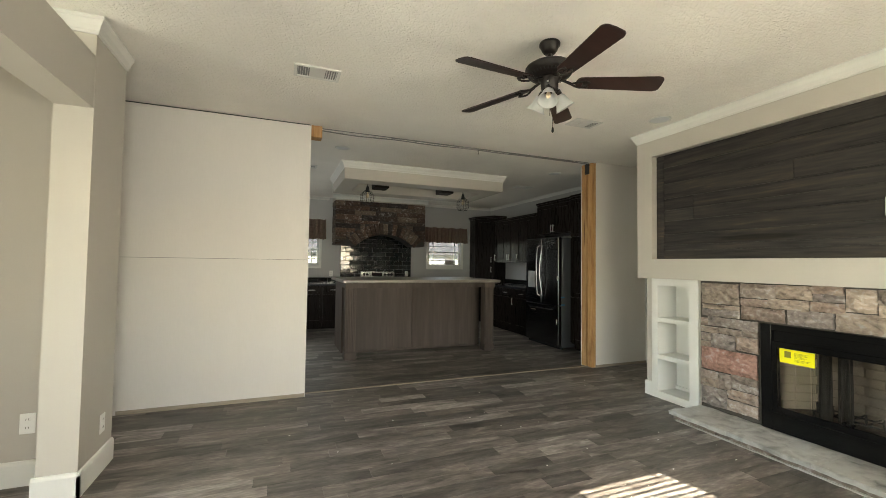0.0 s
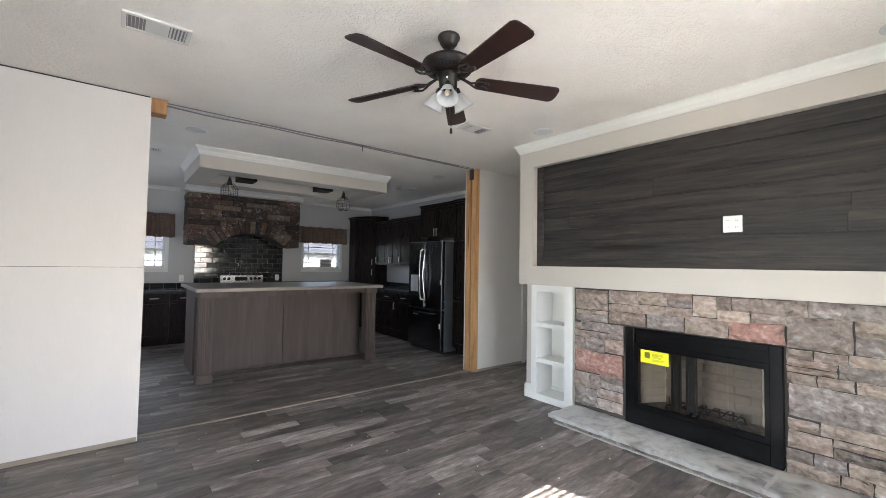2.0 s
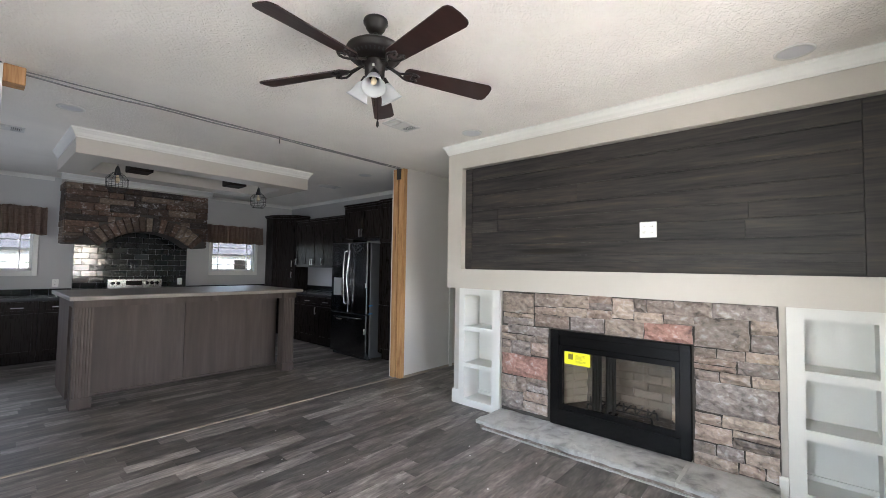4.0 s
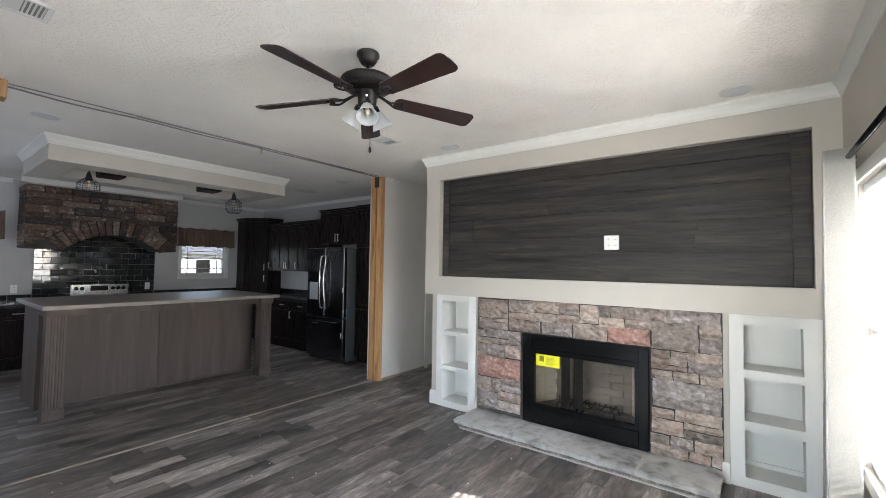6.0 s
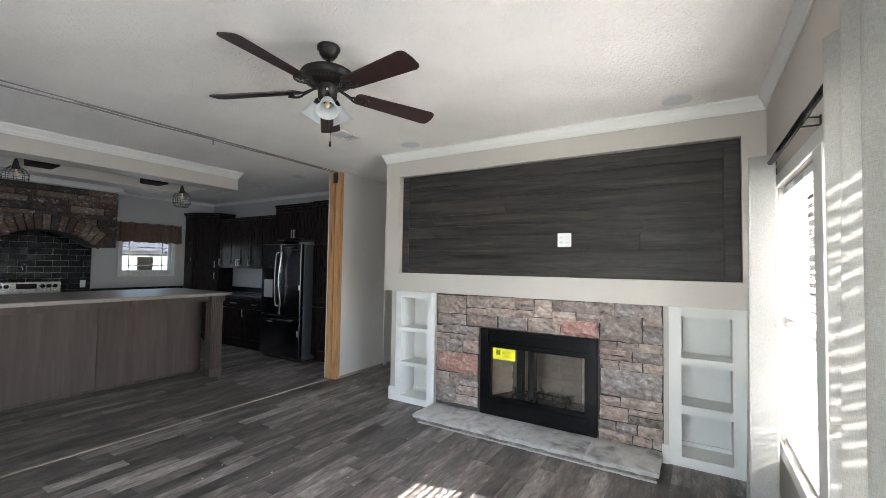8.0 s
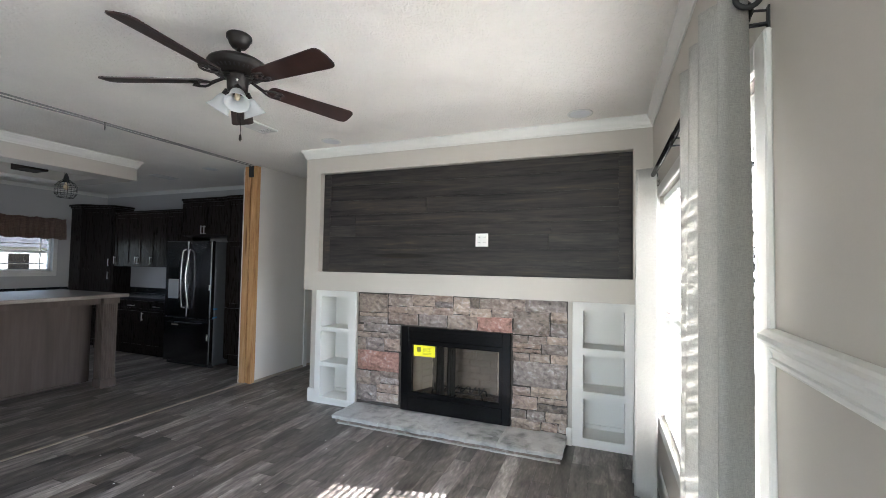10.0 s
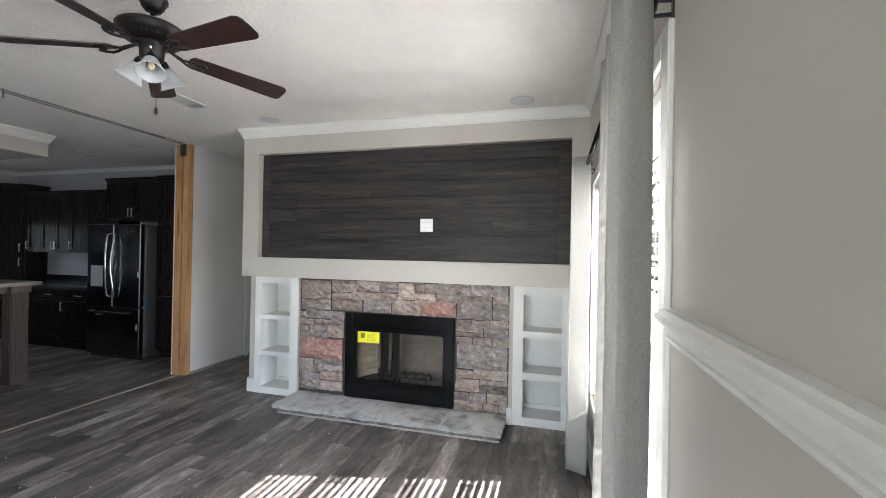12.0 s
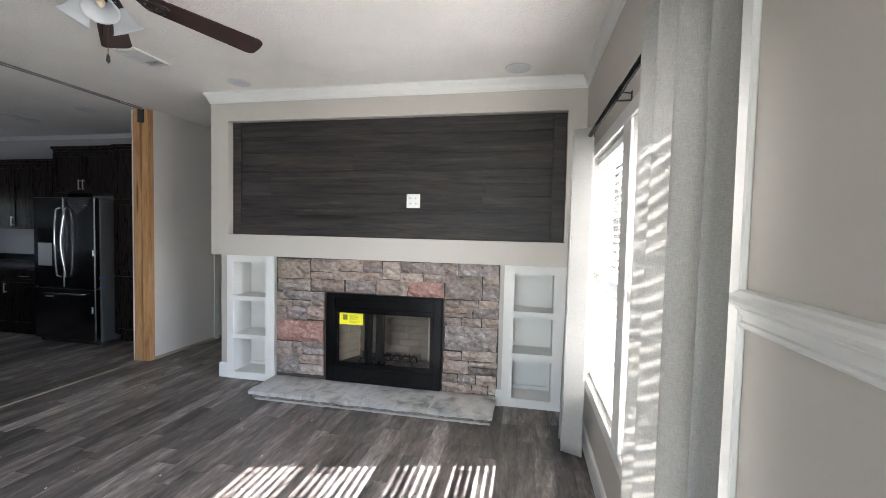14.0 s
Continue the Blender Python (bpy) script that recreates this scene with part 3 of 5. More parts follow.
structure("kitchen_soffit", boxes((TX0, TX1, TY0, TY0 + 0.30, TZ, H), (TX0, TX1, TY1 - 0.30, TY1, TZ, H), (TX0, TX0 + 0.25, TY0 + 0.30, TY1 - 0.30, TZ, H), (TX1 - 0.25, TX1, TY0 + 0.30, TY1 - 0.30, TZ, H)), paint,
          "greige dropped soffit frame over the kitchen island", "soffit")
for c, m in ((("x", TX0, TX1, TY0, -1), 1), (("x", TX0, TX1, TY1, 1), 1), (("y", TY0, TY1, TX0, -1), 1), (("y", TY0, TY1, TX1, 1), 1), (("x", TX0 + 0.25, TX1 - 0.25, TY1 - 0.30, -1), -1), (("x", TX0 + 0.25, TX1 - 0.25, TY0 + 0.30, 1), -1), (("y", TY0 + 0.30, TY1 - 0.30, TX0 + 0.25, 1), -1), (("y", TY0 + 0.30, TY1 - 0.30, TX1 - 0.25, -1), -1)):
    crown("trim", *c, H, m0=m, m1=m)

# floor seam strip
structure("floor_strip", boxes((0.40, 4.0, YM + 0.09, YM + 0.118, -0.02, 0.006)), strip_mat, "pale wooden strip over the floor seam", "floor strip")

# ---- windows ----


def tall_window(name, x0, x1):
    w = thing(name, (x0 + x1) / 2, YS, WIN_Z0, "white vinyl double-hung window letting in bright daylight", "window", kind="structure")
    ya, yb = YS - 0.13, YS - 0.09
    part("window_frame", boxes((x0, x0 + 0.035, ya, yb, WIN_Z0, WIN_Z1), (x1 - 0.035, x1, ya, yb, WIN_Z0, WIN_Z1), (x0, x1, ya, yb, WIN_Z0, WIN_Z0 + 0.04), (x0, x1, ya, yb, WIN_Z1 - 0.04, WIN_Z1), (x0, x1, ya, yb + 0.01, 1.20, 1.25)), vinyl, w)
    for z in (0.90, 1.62):
        part("muntin", boxes((x0 + 0.035, x1 - 0.035, ya + 0.008, ya + 0.028, z - 0.011, z + 0.011)), vinyl, w)
    for z0, z1 in ((WIN_Z0 + 0.04, 1.20), (1.25, WIN_Z1 - 0.04)):
        pane = part("pane", boxes((x0 + 0.035, x1 - 0.035, ya + 0.015, ya + 0.02, z0, z1)), window_glass, w)
        pane.visible_shadow = False
    return w


def casing(x0, x1, z0, z1, w=0.075, y=YS, sign=1):
    t = thing("trim", (x0 + x1) / 2, y, z0, "white painted window casing", "trim", kind="structure")
    y0, y1 = sorted((y, y + sign * 0.016))
    for r in ((x0 - w, x0, z0 - w, z1 + w), (x1, x1 + w, z0 - w, z1 + w), (x0, x1, z1, z1 + w), (x0, x1, z0 - w, z0)):
        part("casing_board", boxes((r[0], r[1], y0, y1, r[2], r[3]), bevel=0.004), trim_white, t)
    return t


tall_window("window_1", WA0, WA1)
tall_window("window_2", WB0, WB1)
casing(WA0, WB1, WIN_Z0, WIN_Z1, 0.072)
mull = structure("trim", boxes((WA1, WB0, YS, YS + 0.016, WIN_Z0, WIN_Z1), bevel=0.004), trim_white, "white mullion board between the twin windows", "trim")


def blind(x0, x1):
    b = thing("window_blind", (x0 + x1) / 2, YS - 0.05, WIN_Z0, "white slatted blind, lowered with the slats tilted open", "blind", "blinds in the twin window")
    yc = YS - 0.045
    part("headrail", boxes((x0 + 0.01, x1 - 0.01, yc - 0.025, yc + 0.025, WIN_Z1 - 0.05, WIN_Z1 - 0.005), bevel=0.004), blind_mat, b)
    bm = bmesh.new()
    a = radians(-15)
    pts = []
    for k in range(5):
        s = -0.024 + 0.012 * k
        pts.append((s * math.cos(a), s * math.sin(a) + 0.003 * (1 - (s / 0.024) ** 2)))
    poly = pts + [(u, v - 0.0022) for u, v in reversed(pts)]
    extrude(bm, poly, "x", -(x1 - x0) / 2 + 0.015, (x1 - x0) / 2 - 0.015)
    me = finish(bm, "slat", blind_mat)
    for k in range(32):
        s = new("slat", me)
        s.parent = b
        s.location = (0, 0.005, 0.05 + k * 0.0435)
    part("bottom_rail", boxes((x0 + 0.015, x1 - 0.015, yc - 0.025, yc + 0.025, WIN_Z0 + 0.008, WIN_Z0 + 0.026)), blind_mat, b)
    for x in (x0 + 0.12, x0 + 0.365, x1 - 0.33, x1 - 0.12):
        part("ladder_cord", boxes((x - 0.003, x + 0.003, yc + 0.026, yc + 0.0275, WIN_Z0 + 0.02, WIN_Z1 - 0.02), (x - 0.003, x + 0.003, yc - 0.0275, yc - 0.026, WIN_Z0 + 0.02, WIN_Z1 - 0.02)), blind_mat, b)


blind(WA0, WA1)
blind(WB0, WB1)


def curtain(x0, x1, folds, depth, z0, z1, label, phase=0.0, lean=0.0, yc=0.0):
    t = thing("curtain", (x0 + x1) / 2, -0.03, z0, label, "curtain", "curtains of the twin window")
    bm = bmesh.new()
    nu, nv = folds * 14, 26
    grid = []
    for j in range(nv + 1):
        v = j / nv
        row = []
        for i in range(nu + 1):
            u = i / nu
            a = 2 * math.pi * folds * u + phase
            amp = depth * (0.82 + 0.18 * math.sin(3.1 * u + 2.0 * v)) * (1.0 - 0.12 * v)
            sw = 0.006 * math.sin(9 * u + 4 * v) * (1 - v)
            y = yc + amp * math.tanh(1.6 * math.sin(a)) / 0.92 + sw
            x = x0 + (x1 - x0) * u + 0.012 * math.sin(2 * a) + lean * (1 - v) * (u - 0.5)
            row.append(bm.verts.new((x, y, z0 + (z1 - z0) * v + (0.006 * math.sin(7 * u) if j == 0 else 0))))
        grid.append(row)
    for j in range(nv):
        for i in range(nu):
            bm.faces.new((grid[j][i], grid[j][i + 1], grid[j + 1][i + 1], grid[j + 1][i]))
    c = part("cloth", bm, curtain_mat, t, smooth=True)
    sol = c.modifiers.new("thickness", "SOLIDIFY")
    sol.thickness = 0.002
    for k in range(folds * 2):
        x = x0 + (x1 - x0) * (k / 2 - phase / (2 * math.pi)) / folds
        if x0 < x < x1:
            bm = bmesh.new()
            n, m2 = 20, 8
            vs = [[bm.verts.new((x + 0.006 * math.cos(q), -0.03 + (0.024 + 0.006 * math.sin(q)) * math.cos(p), 2.118 + (0.024 + 0.006 * math.sin(q)) * math.sin(p))) for q in [2 * math.pi * b / m2 for b in range(m2)]] for p in [2 * math.pi * a / n for a in range(n)]]
            for a in range(n):
                for b in range(m2):
                    bm.faces.new((vs[a][b], vs[(a + 1) % n][b], vs[(a + 1) % n][(b + 1) % m2], vs[a][(b + 1) % m2]))
            part("grommet", bm, black_matte, t, "dark metal grommet", smooth=True)
    return t


curtain(1.085, 1.605, 3, 0.050, 0.05, 2.165, "oatmeal linen grommet curtain drawn to one side of the window", 2.6)
curtain(2.975, 3.255, 3, 0.070, 0.05, 2.165, "oatmeal linen grommet curtain drawn back beside the fireplace wall", -1.45, yc=0.010)

rod = thing("curtain_rod", 2.2, -0.03, 2.118, "dark bronze curtain rod with ball finials on brackets", "curtain rod")
part("pole", cyl(bmesh.new(), -0.03, 2.118, 1.19, 3.32, 0.0125, n=16, axis="x"), black_metal, rod, smooth=True)
part("pole_sleeve", cyl(bmesh.new(), -0.03, 2.118, 2.1, 3.32, 0.0145, n=16, axis="x"), black_metal, rod, smooth=True)
for x in (1.165, 3.345):
    bm = bmesh.new()
    bmesh.ops.create_uvsphere(bm, u_segments=20, v_segments=12, radius=0.028, matrix=Matrix.Translation((x, -0.03, 2.118)))
    part("finial", bm, black_metal, rod, smooth=True)
for x in (1.205, 2.25, 3.30):
    br = part("bracket", boxes((x - 0.006, x + 0.006, YS, -0.03, 2.101, 2.106), (x - 0.008, x + 0.008, YS, YS + 0.004, 2.075, 2.145)), black_matte, rod)
    tube("bracket_arm", [(x, YS, 2.135), (x, -0.06, 2.14), (x, -0.035, 2.135)], 0.003, black_matte, rod)

plate = thing("light_switch", 0.58, YS, 1.15, "white two-gang light switch plate on the wall", "switch")
part("plate", boxes((0.53, 0.645, YS, YS + 0.006, 1.122, 1.242), bevel=0.003), plastic, plate)
for x in (0.558, 0.617):
    part("rocker", boxes((x - 0.016, x + 0.016, YS + 0.006, YS + 0.010, 1.149, 1.215), bevel=0.002), plastic, plate)

# ---- fireplace ----


def outlet_plate(name, x, y, z, w, h, facing, label, pairs=1):
    """A cover plate with its sockets; facing: -x, -y or +x."""
    t = thing(name, x, y, z, label, "outlet")

    def at(u0, u1, v0, v1, d0, d1):
        if facing == "-x":
            return (x - d1, x - d0, y + u0, y + u1, z + v0, z + v1)
        if facing == "+x":
            return (x + d0, x + d1, y + u0, y + u1, z + v0, z + v1)
        return (x + u0, x + u1, y - d1, y - d0, z + v0, z + v1)
    part("plate", boxes(at(-w / 2, w / 2, -h / 2, h / 2, 0, 0.006), bevel=0.003), plastic, t)
    for p in range(pairs):
        u = (p - (pairs - 1) / 2) * w * 0.46
        for v in (-h * 0.2, h * 0.2):
            part("socket", boxes(at(u - 0.015, u + 0.015, v - 0.013, v + 0.013, 0.005, 0.008), bevel=0.002), plastic, t)
            part("slot", boxes(at(u - 0.008, u - 0.005, v - 0.004, v + 0.006, 0.008, 0.0085), at(u + 0.005, u + 0.008, v - 0.004, v + 0.006, 0.008, 0.0085)), ink, t)
    return t


ship = thing("accent_panel", 3.76, 1.59, SZ0, "charcoal-stained wooden plank panel set in the wall recess", "wall panel", kind="structure")
XS = 3.757
part("backing", boxes((3.766, 3.784, SY0, SY1, SZ0, SZ1)), subfloor_and_gap_shade, ship)
g = 0.0014
rows = []
rows += [(SY1 - 0.088, SY1 - 0.004, SZ0 + 0.004, SZ1 - 0.004, 0.006), (SY0 + 0.004, SY0 + 0.105, SZ0 + 0.004, SZ1 - 0.004, 0.006)]
ya, yb = SY0 + 0.105 + g, SY1 - 0.088 - g
rows += [(ya, yb, SZ1 - 0.135, SZ1 - 0.004, 0.004), (ya, yb, SZ0 + 0.004, SZ0 + 0.085, 0.006)]
zs = [SZ0 + 0.085 + g, 1.560, 1.668, 1.800, 1.912, 2.030, 2.182, SZ1 - 0.135 - g]
cuts = [[], [], [0.72], [0.70, 2.72], [2.72], [1.9], []]
for z0, z1, cs in zip(zs, zs[1:], cuts):
    ends = [ya] + cs + [yb]
    for k in range(len(ends) - 1):
        rows.append((ends[k] + (g / 2 if k else 0), ends[k + 1] - g / 2, z0, z1 - g, random.uniform(-0.001, 0.0015)))
for y0, y1, z0, z1, d in rows:
    part("board", boxes((XS - d, 3.768, y0, y1, z0, z1), bevel=0.0007), ship_mat, ship)
outlet_plate("wall_outlet", 3.751, 1.327, 1.752, 0.122, 0.122, "-x", "white double outlet plate on the dark boards", 2)

surround = thing("stone_surround", 3.78, 1.6, 0.08, "grey, tan and red ledgestone fireplace surround", "fireplace surround", kind="structure")
part("mortar_bed", boxes((3.772, 3.789, 0.555, 1.045, 0.07, 1.219), (3.772, 3.789, 2.13, 2.665, 0.07, 1.219), (3.772, 3.789, 1.045, 2.13, 0.892, 1.219)), mortar, surround)
STONES_TOP = [(2.319, 2.646, 1.019, 1.200, 1), (2.037, 2.297, 1.096, 1.207, 0), (1.800, 2.032, 1.107, 1.210, 1), (1.613, 1.796, 1.161, 1.217, 0), (1.611, 1.794, 1.105, 1.156, 0), (1.442, 1.601, 1.051, 1.208, 1), (1.349, 1.438, 1.113, 1.208, 0), (1.154, 1.339, 1.109, 1.208, 0), (0.919, 1.149, 1.108, 1.212, 0), (0.565, 0.913, 1.115, 1.212, 0)]
STONES_MID = [(2.098, 2.302, 1.026, 1.085, 0), (1.816, 2.092, 1.027, 1.099, 1), (1.611, 1.810, 1.032, 1.099, 0), (1.234, 1.436, 1.034, 1.110, 1), (1.026, 1.224, 1.044, 1.109, 0), (2.319, 2.640, 0.972, 1.009, 1), (2.318, 2.639, 0.907, 0.966, 0), (1.980, 2.301, 0.914, 1.018, 0), (1.673, 1.957, 0.915, 1.028, 0), (1.372, 1.663, 0.909, 1.042, 1), (1.039, 1.361, 0.911, 1.040, 2), (0.709, 1.024, 0.904, 1.110, 0), (0.561, 0.696, 1.023, 1.115, 1), (0.558, 0.693, 0.907, 1.018, 0)]
STONES_LEFT = [(2.592, 2.657, 0.814, 0.884, 0), (2.169, 2.586, 0.822, 0.897, 0), (2.497, 2.657, 0.758, 0.806, 1), (2.300, 2.491, 0.762, 0.810, 0), (2.168, 2.294, 0.766, 0.819, 0), (2.567, 2.657, 0.679, 0.744, 0), (2.351, 2.561, 0.629, 0.753, 0), (2.167, 2.340, 0.643, 0.760, 0), (2.567, 2.656, 0.625, 0.674, 1), (2.177, 2.649, 0.428, 0.621, 2), (2.506, 2.667, 0.350, 0.410, 0), (2.388, 2.495, 0.280, 0.415, 0), (2.176, 2.383, 0.368, 0.427, 0), (2.175, 2.383, 0.309, 0.363, 0), (2.500, 2.660, 0.275, 0.345, 1), (2.428, 2.654, 0.108, 0.267, 0), (2.175, 2.417, 0.216, 0.297, 0), (2.173, 2.417, 0.120, 0.206, 0)]
STONES_RIGHT_UPPER = [(0.901, 1.031, 0.829, 0.893, 0), (0.734, 0.891, 0.833, 0.892, 0), (0.561, 0.724, 0.838, 0.897, 1), (0.786, 1.030, 0.788, 0.827, 0), (0.559, 0.771, 0.749, 0.832, 0), (0.786, 1.029, 0.748, 0.778, 0), (0.883, 1.027, 0.666, 0.736, 0), (0.706, 0.873, 0.673, 0.741, 1), (0.556, 0.691, 0.673, 0.742, 1), (0.567, 1.019, 0.460, 0.667, 0)]
STONES_RIGHT_LOWER = [(0.871, 1.026, 0.367, 0.437, 0), (0.563, 0.861, 0.372, 0.456, 1), (0.814, 1.028, 0.249, 0.359, 0), (0.561, 0.804, 0.320, 0.364, 1), (0.559, 0.802, 0.251, 0.310, 0), (0.906, 1.036, 0.164, 0.234, 0), (0.747, 0.895, 0.158, 0.243, 0), (0.562, 0.737, 0.164, 0.244, 1), (0.780, 1.035, 0.074, 0.160, 1), (0.637, 0.769, 0.090, 0.160, 0), (0.560, 0.627, 0.091, 0.160, 0)]



def ledge_stone(y0, y1, z0, z1, seed, out=0.0):
    """A split-face stone: rough bulging face, worn edges."""
    rnd = random.Random(seed)
    bm = bmesh.new()
    nu = max(3, min(7, round((y1 - y0) / 0.05)))
    nv = max(2, min(5, round((z1 - z0) / 0.035)))
    face = []
    for j in range(nv + 1):
        row = []
        for i in range(nu + 1):
            u, v = i / nu, j / nv
            edge = i in (0, nu) or j in (0, nv)
            y = y0 + (y1 - y0) * u + (rnd.uniform(-0.004, 0.004) if edge else rnd.uniform(-0.006, 0.006))
            z = z0 + (z1 - z0) * v + (rnd.uniform(-0.0035, 0.0035) if edge else rnd.uniform(-0.004, 0.004))
            d = 0.010 + rnd.uniform(-0.003, 0.003) if edge else 0.022 + rnd.uniform(-0.007, 0.010)
            row.append(bm.verts.new((3.775 - d - out, y, z)))
        face.append(row)
    for j in range(nv):
        for i in range(nu):
            bm.faces.new((face[j][i], face[j][i + 1], face[j + 1][i + 1], face[j + 1][i]))
    ring = [face[0][i] for i in range(nu + 1)] + [face[j][nu] for j in range(1, nv + 1)] + [face[nv][i] for i in range(nu - 1, -1, -1)] + [face[j][0] for j in range(nv - 1, 0, -1)]
    back = [bm.verts.new((3.780, p.co.y, p.co.z)) for p in ring]
    for k in range(len(ring)):
        bm.faces.new((ring[k], ring[(k + 1) % len(ring)], back[(k + 1) % len(ring)], back[k]))
    return bm


n = 0
for group in (STONES_TOP, STONES_MID, STONES_LEFT, STONES_RIGHT_UPPER, STONES_RIGHT_LOWER):
    for y0, y1, z0, z1, kind in group:
        n += 1
        part("stone", ledge_stone(y0 - 0.001, y1 + 0.001, z0 - 0.001, z1 + 0.001, n, 0.014 * ((n * 7) % 5) / 5), stone_mats[(0, 3, 4, 0, 3, 0, 4)[(n * 5) % 7] if kind == 0 else kind], surround)

hearth = thing("hearth", 3.56, 1.61, 0.0, "raised grey flagstone hearth with pale mortar joints", "hearth")
part("hearth_base", boxes((3.395, 3.788, 0.585, 2.65, 0.0, 0.044)), hearth_edge, hearth, "rough brown stone base")
edges = [0.548, 1.062, 1.612, 2.155, 2.685]
for k, (y0, y1) in enumerate(zip(edges, edges[1:])):
    bm = bmesh.new()
    rnd = random.Random(40 + k)
    nx, ny = 5, 8
    topv, lowv = [], []
    for i in range(nx + 1):
        for j in range(ny + 1):
            edge = i in (0, nx) or j in (0, ny)
            x = 3.355 + (3.776 - 3.355) * i / nx + (rnd.uniform(-0.006, 0.006) if i == 0 else 0)
            y = y0 + 0.012 + (y1 - y0 - 0.024) * j / ny + (rnd.uniform(-0.004, 0.004) if j in (0, ny) else 0)
            topv.append(bm.verts.new((x, y, 0.083 - (rnd.uniform(0.003, 0.010) if edge else 0) + rnd.uniform(-0.002, 0.002))))
            lowv.append(bm.verts.new((x + (0.008 + rnd.uniform(-0.006, 0.004) if i == 0 else 0), y, 0.043)))
    w = ny + 1
    for i in range(nx):
        for j in range(ny):
            bm.faces.new((topv[i * w + j], topv[i * w + j + 1], topv[(i + 1) * w + j + 1], topv[(i + 1) * w + j]))
    ring = [j for j in range(w)] + [i * w + ny for i in range(1, nx + 1)] + [nx * w + j for j in range(ny - 1, -1, -1)] + [i * w for i in range(nx - 1, 0, -1)]
    for a, b in zip(ring, ring[1:] + ring[:1]):
        bm.faces.new((topv[a], topv[b], lowv[b], lowv[a]))
    part("slab", bm, hearth_mat, hearth)
for y in edges[1:-1]:
    part("joint", boxes((3.366, 3.775, y - 0.013, y + 0.013, 0.044, 0.0775)), grout, hearth, "pale mortar joint")
structure("trim", boxes(*[(3.386 - random.uniform(0.006, 0.013), 3.396, 0.575 + 0.06 * k, 0.634 + 0.06 * k, 0.0, random.uniform(0.005, 0.010)) for k in range(34)]), grout, "rough pale caulk bead along the foot of the hearth", "trim")

fire = thing("fireplace", 3.74, 1.59, 0.083, "black metal prefabricated fireplace with folding glass doors", "fireplace")
XF = 3.735
part("outer_frame", boxes((XF, 3.79, 2.06, 2.137, 0.084, 0.902), (XF, 3.79, 1.046, 1.12, 0.084, 0.902), (XF, 3.79, 1.12, 2.06, 0.855, 0.902), (XF, 3.79, 1.12, 2.06, 0.084, 0.225), bevel=0.003), black_metal, fire)
part("hood_panel", boxes((XF + 0.022, 3.79, 1.12, 2.06, 0.755, 0.855), (XF + 0.006, XF + 0.03, 1.12, 2.06, 0.752, 0.772)), black_metal, fire)
part("inner_frame", boxes((XF + 0.008, 3.79, 2.028, 2.06, 0.225, 0.752), (XF + 0.008, 3.79, 1.12, 1.15, 0.225, 0.752), (XF + 0.008, 3.79, 1.15, 2.028, 0.225, 0.262), (XF + 0.008, 3.79, 1.15, 2.028, 0.735, 0.752)), black_metal, fire)
dw = (2.028 - 1.15) / 4
for k in range(4):
    y0 = 1.15 + k * dw
    tilt = 0.004 if k % 2 else 0.010
    d = part("glass_door", boxes((XF + tilt + 0.010, XF + tilt + 0.014, y0 + 0.004, y0 + dw - 0.004, 0.266, 0.733)), fire_glass, fire, "clear folding glass door")
    for z in (0.262, 0.728):
        part("door_edge", boxes((XF + tilt + 0.007, XF + tilt + 0.017, y0, y0 + dw, z, z + 0.007)), black_metal, d)
for y in (1.565, 1.615):
    part("door_knob", cyl(bmesh.new(), y, 0.29, XF - 0.012, XF + 0.012, 0.009, n=12, axis="x"), black_metal, fire)
# firebox lining: side panels splay inwards, built brick by brick
part("firebox_floor", boxes((3.78, 4.09, 1.08, 2.10, 0.18, 0.235)), hearth_edge, fire)
part("firebox_shell", boxes((4.085, 4.098, 1.08, 2.10, 0.20, 0.858), (3.80, 4.084, 1.09, 2.09, 0.84, 0.856)), back_firebrick, fire)
brick_me = finish(boxes((-0.006, 0.006, -0.108, 0.108, -0.031, 0.031), bevel=0.003), "brick", back_firebrick)
side_me = finish(boxes((-0.006, 0.006, -0.079, 0.079, -0.031, 0.031), bevel=0.003), "brick", firebrick)
for r in range(9):
    for c in range(-1, 5):
        y = 1.20 + c * 0.222 + (0.111 if r % 2 else 0)
        if 1.30 <= y <= 1.88:
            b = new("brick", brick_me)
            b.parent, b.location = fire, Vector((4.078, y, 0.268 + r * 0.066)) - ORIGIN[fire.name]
    for side in (1, -1):
        for c in range(2):
            along = 0.163 * (c + 0.5)
            b = new("brick", side_me)
            b.parent = fire
            b.matrix_local = Matrix.Translation(Vector((3.80 + 0.888 * along, 1.59 + side * (0.496 - 0.459 * along), 0.268 + r * 0.066)) - ORIGIN[fire.name]) @ Matrix.Rotation(radians(-90 - side * 27.3), 4, "Z")
for side in (1, -1):
    bm = bmesh.new()
    extrude(bm, [(3.795, 1.59 + side * 0.501), (4.088, 1.59 + side * 0.349), (4.088, 1.59 + side * 0.515), (3.795, 1.59 + side * 0.515)], "z", 0.20, 0.858)
    part("side_panel", bm, fire_joint, fire)
for y0, y1 in ((1.70, 1.775), (1.585, 1.665)):
    bm = bmesh.new()
    cols = []
    for i in range(25):
        y = y0 + (y1 - y0) * i / 24
        x = 3.787 + 0.010 * math.sin(i * 1.05)
        cols.append([bm.verts.new((x + 0.004 * math.sin(i * 0.7 + 3 * v), y + (0.012 * v * math.sin(i * 0.4)), 0.262 + 0.47 * (1 - v))) for v in (0, 0.25, 0.5, 0.75, 1.0)])
    for p, q in zip(cols, cols[1:]):
        for k in range(4):
            bm.faces.new((p[k], q[k], q[k + 1], p[k + 1]))
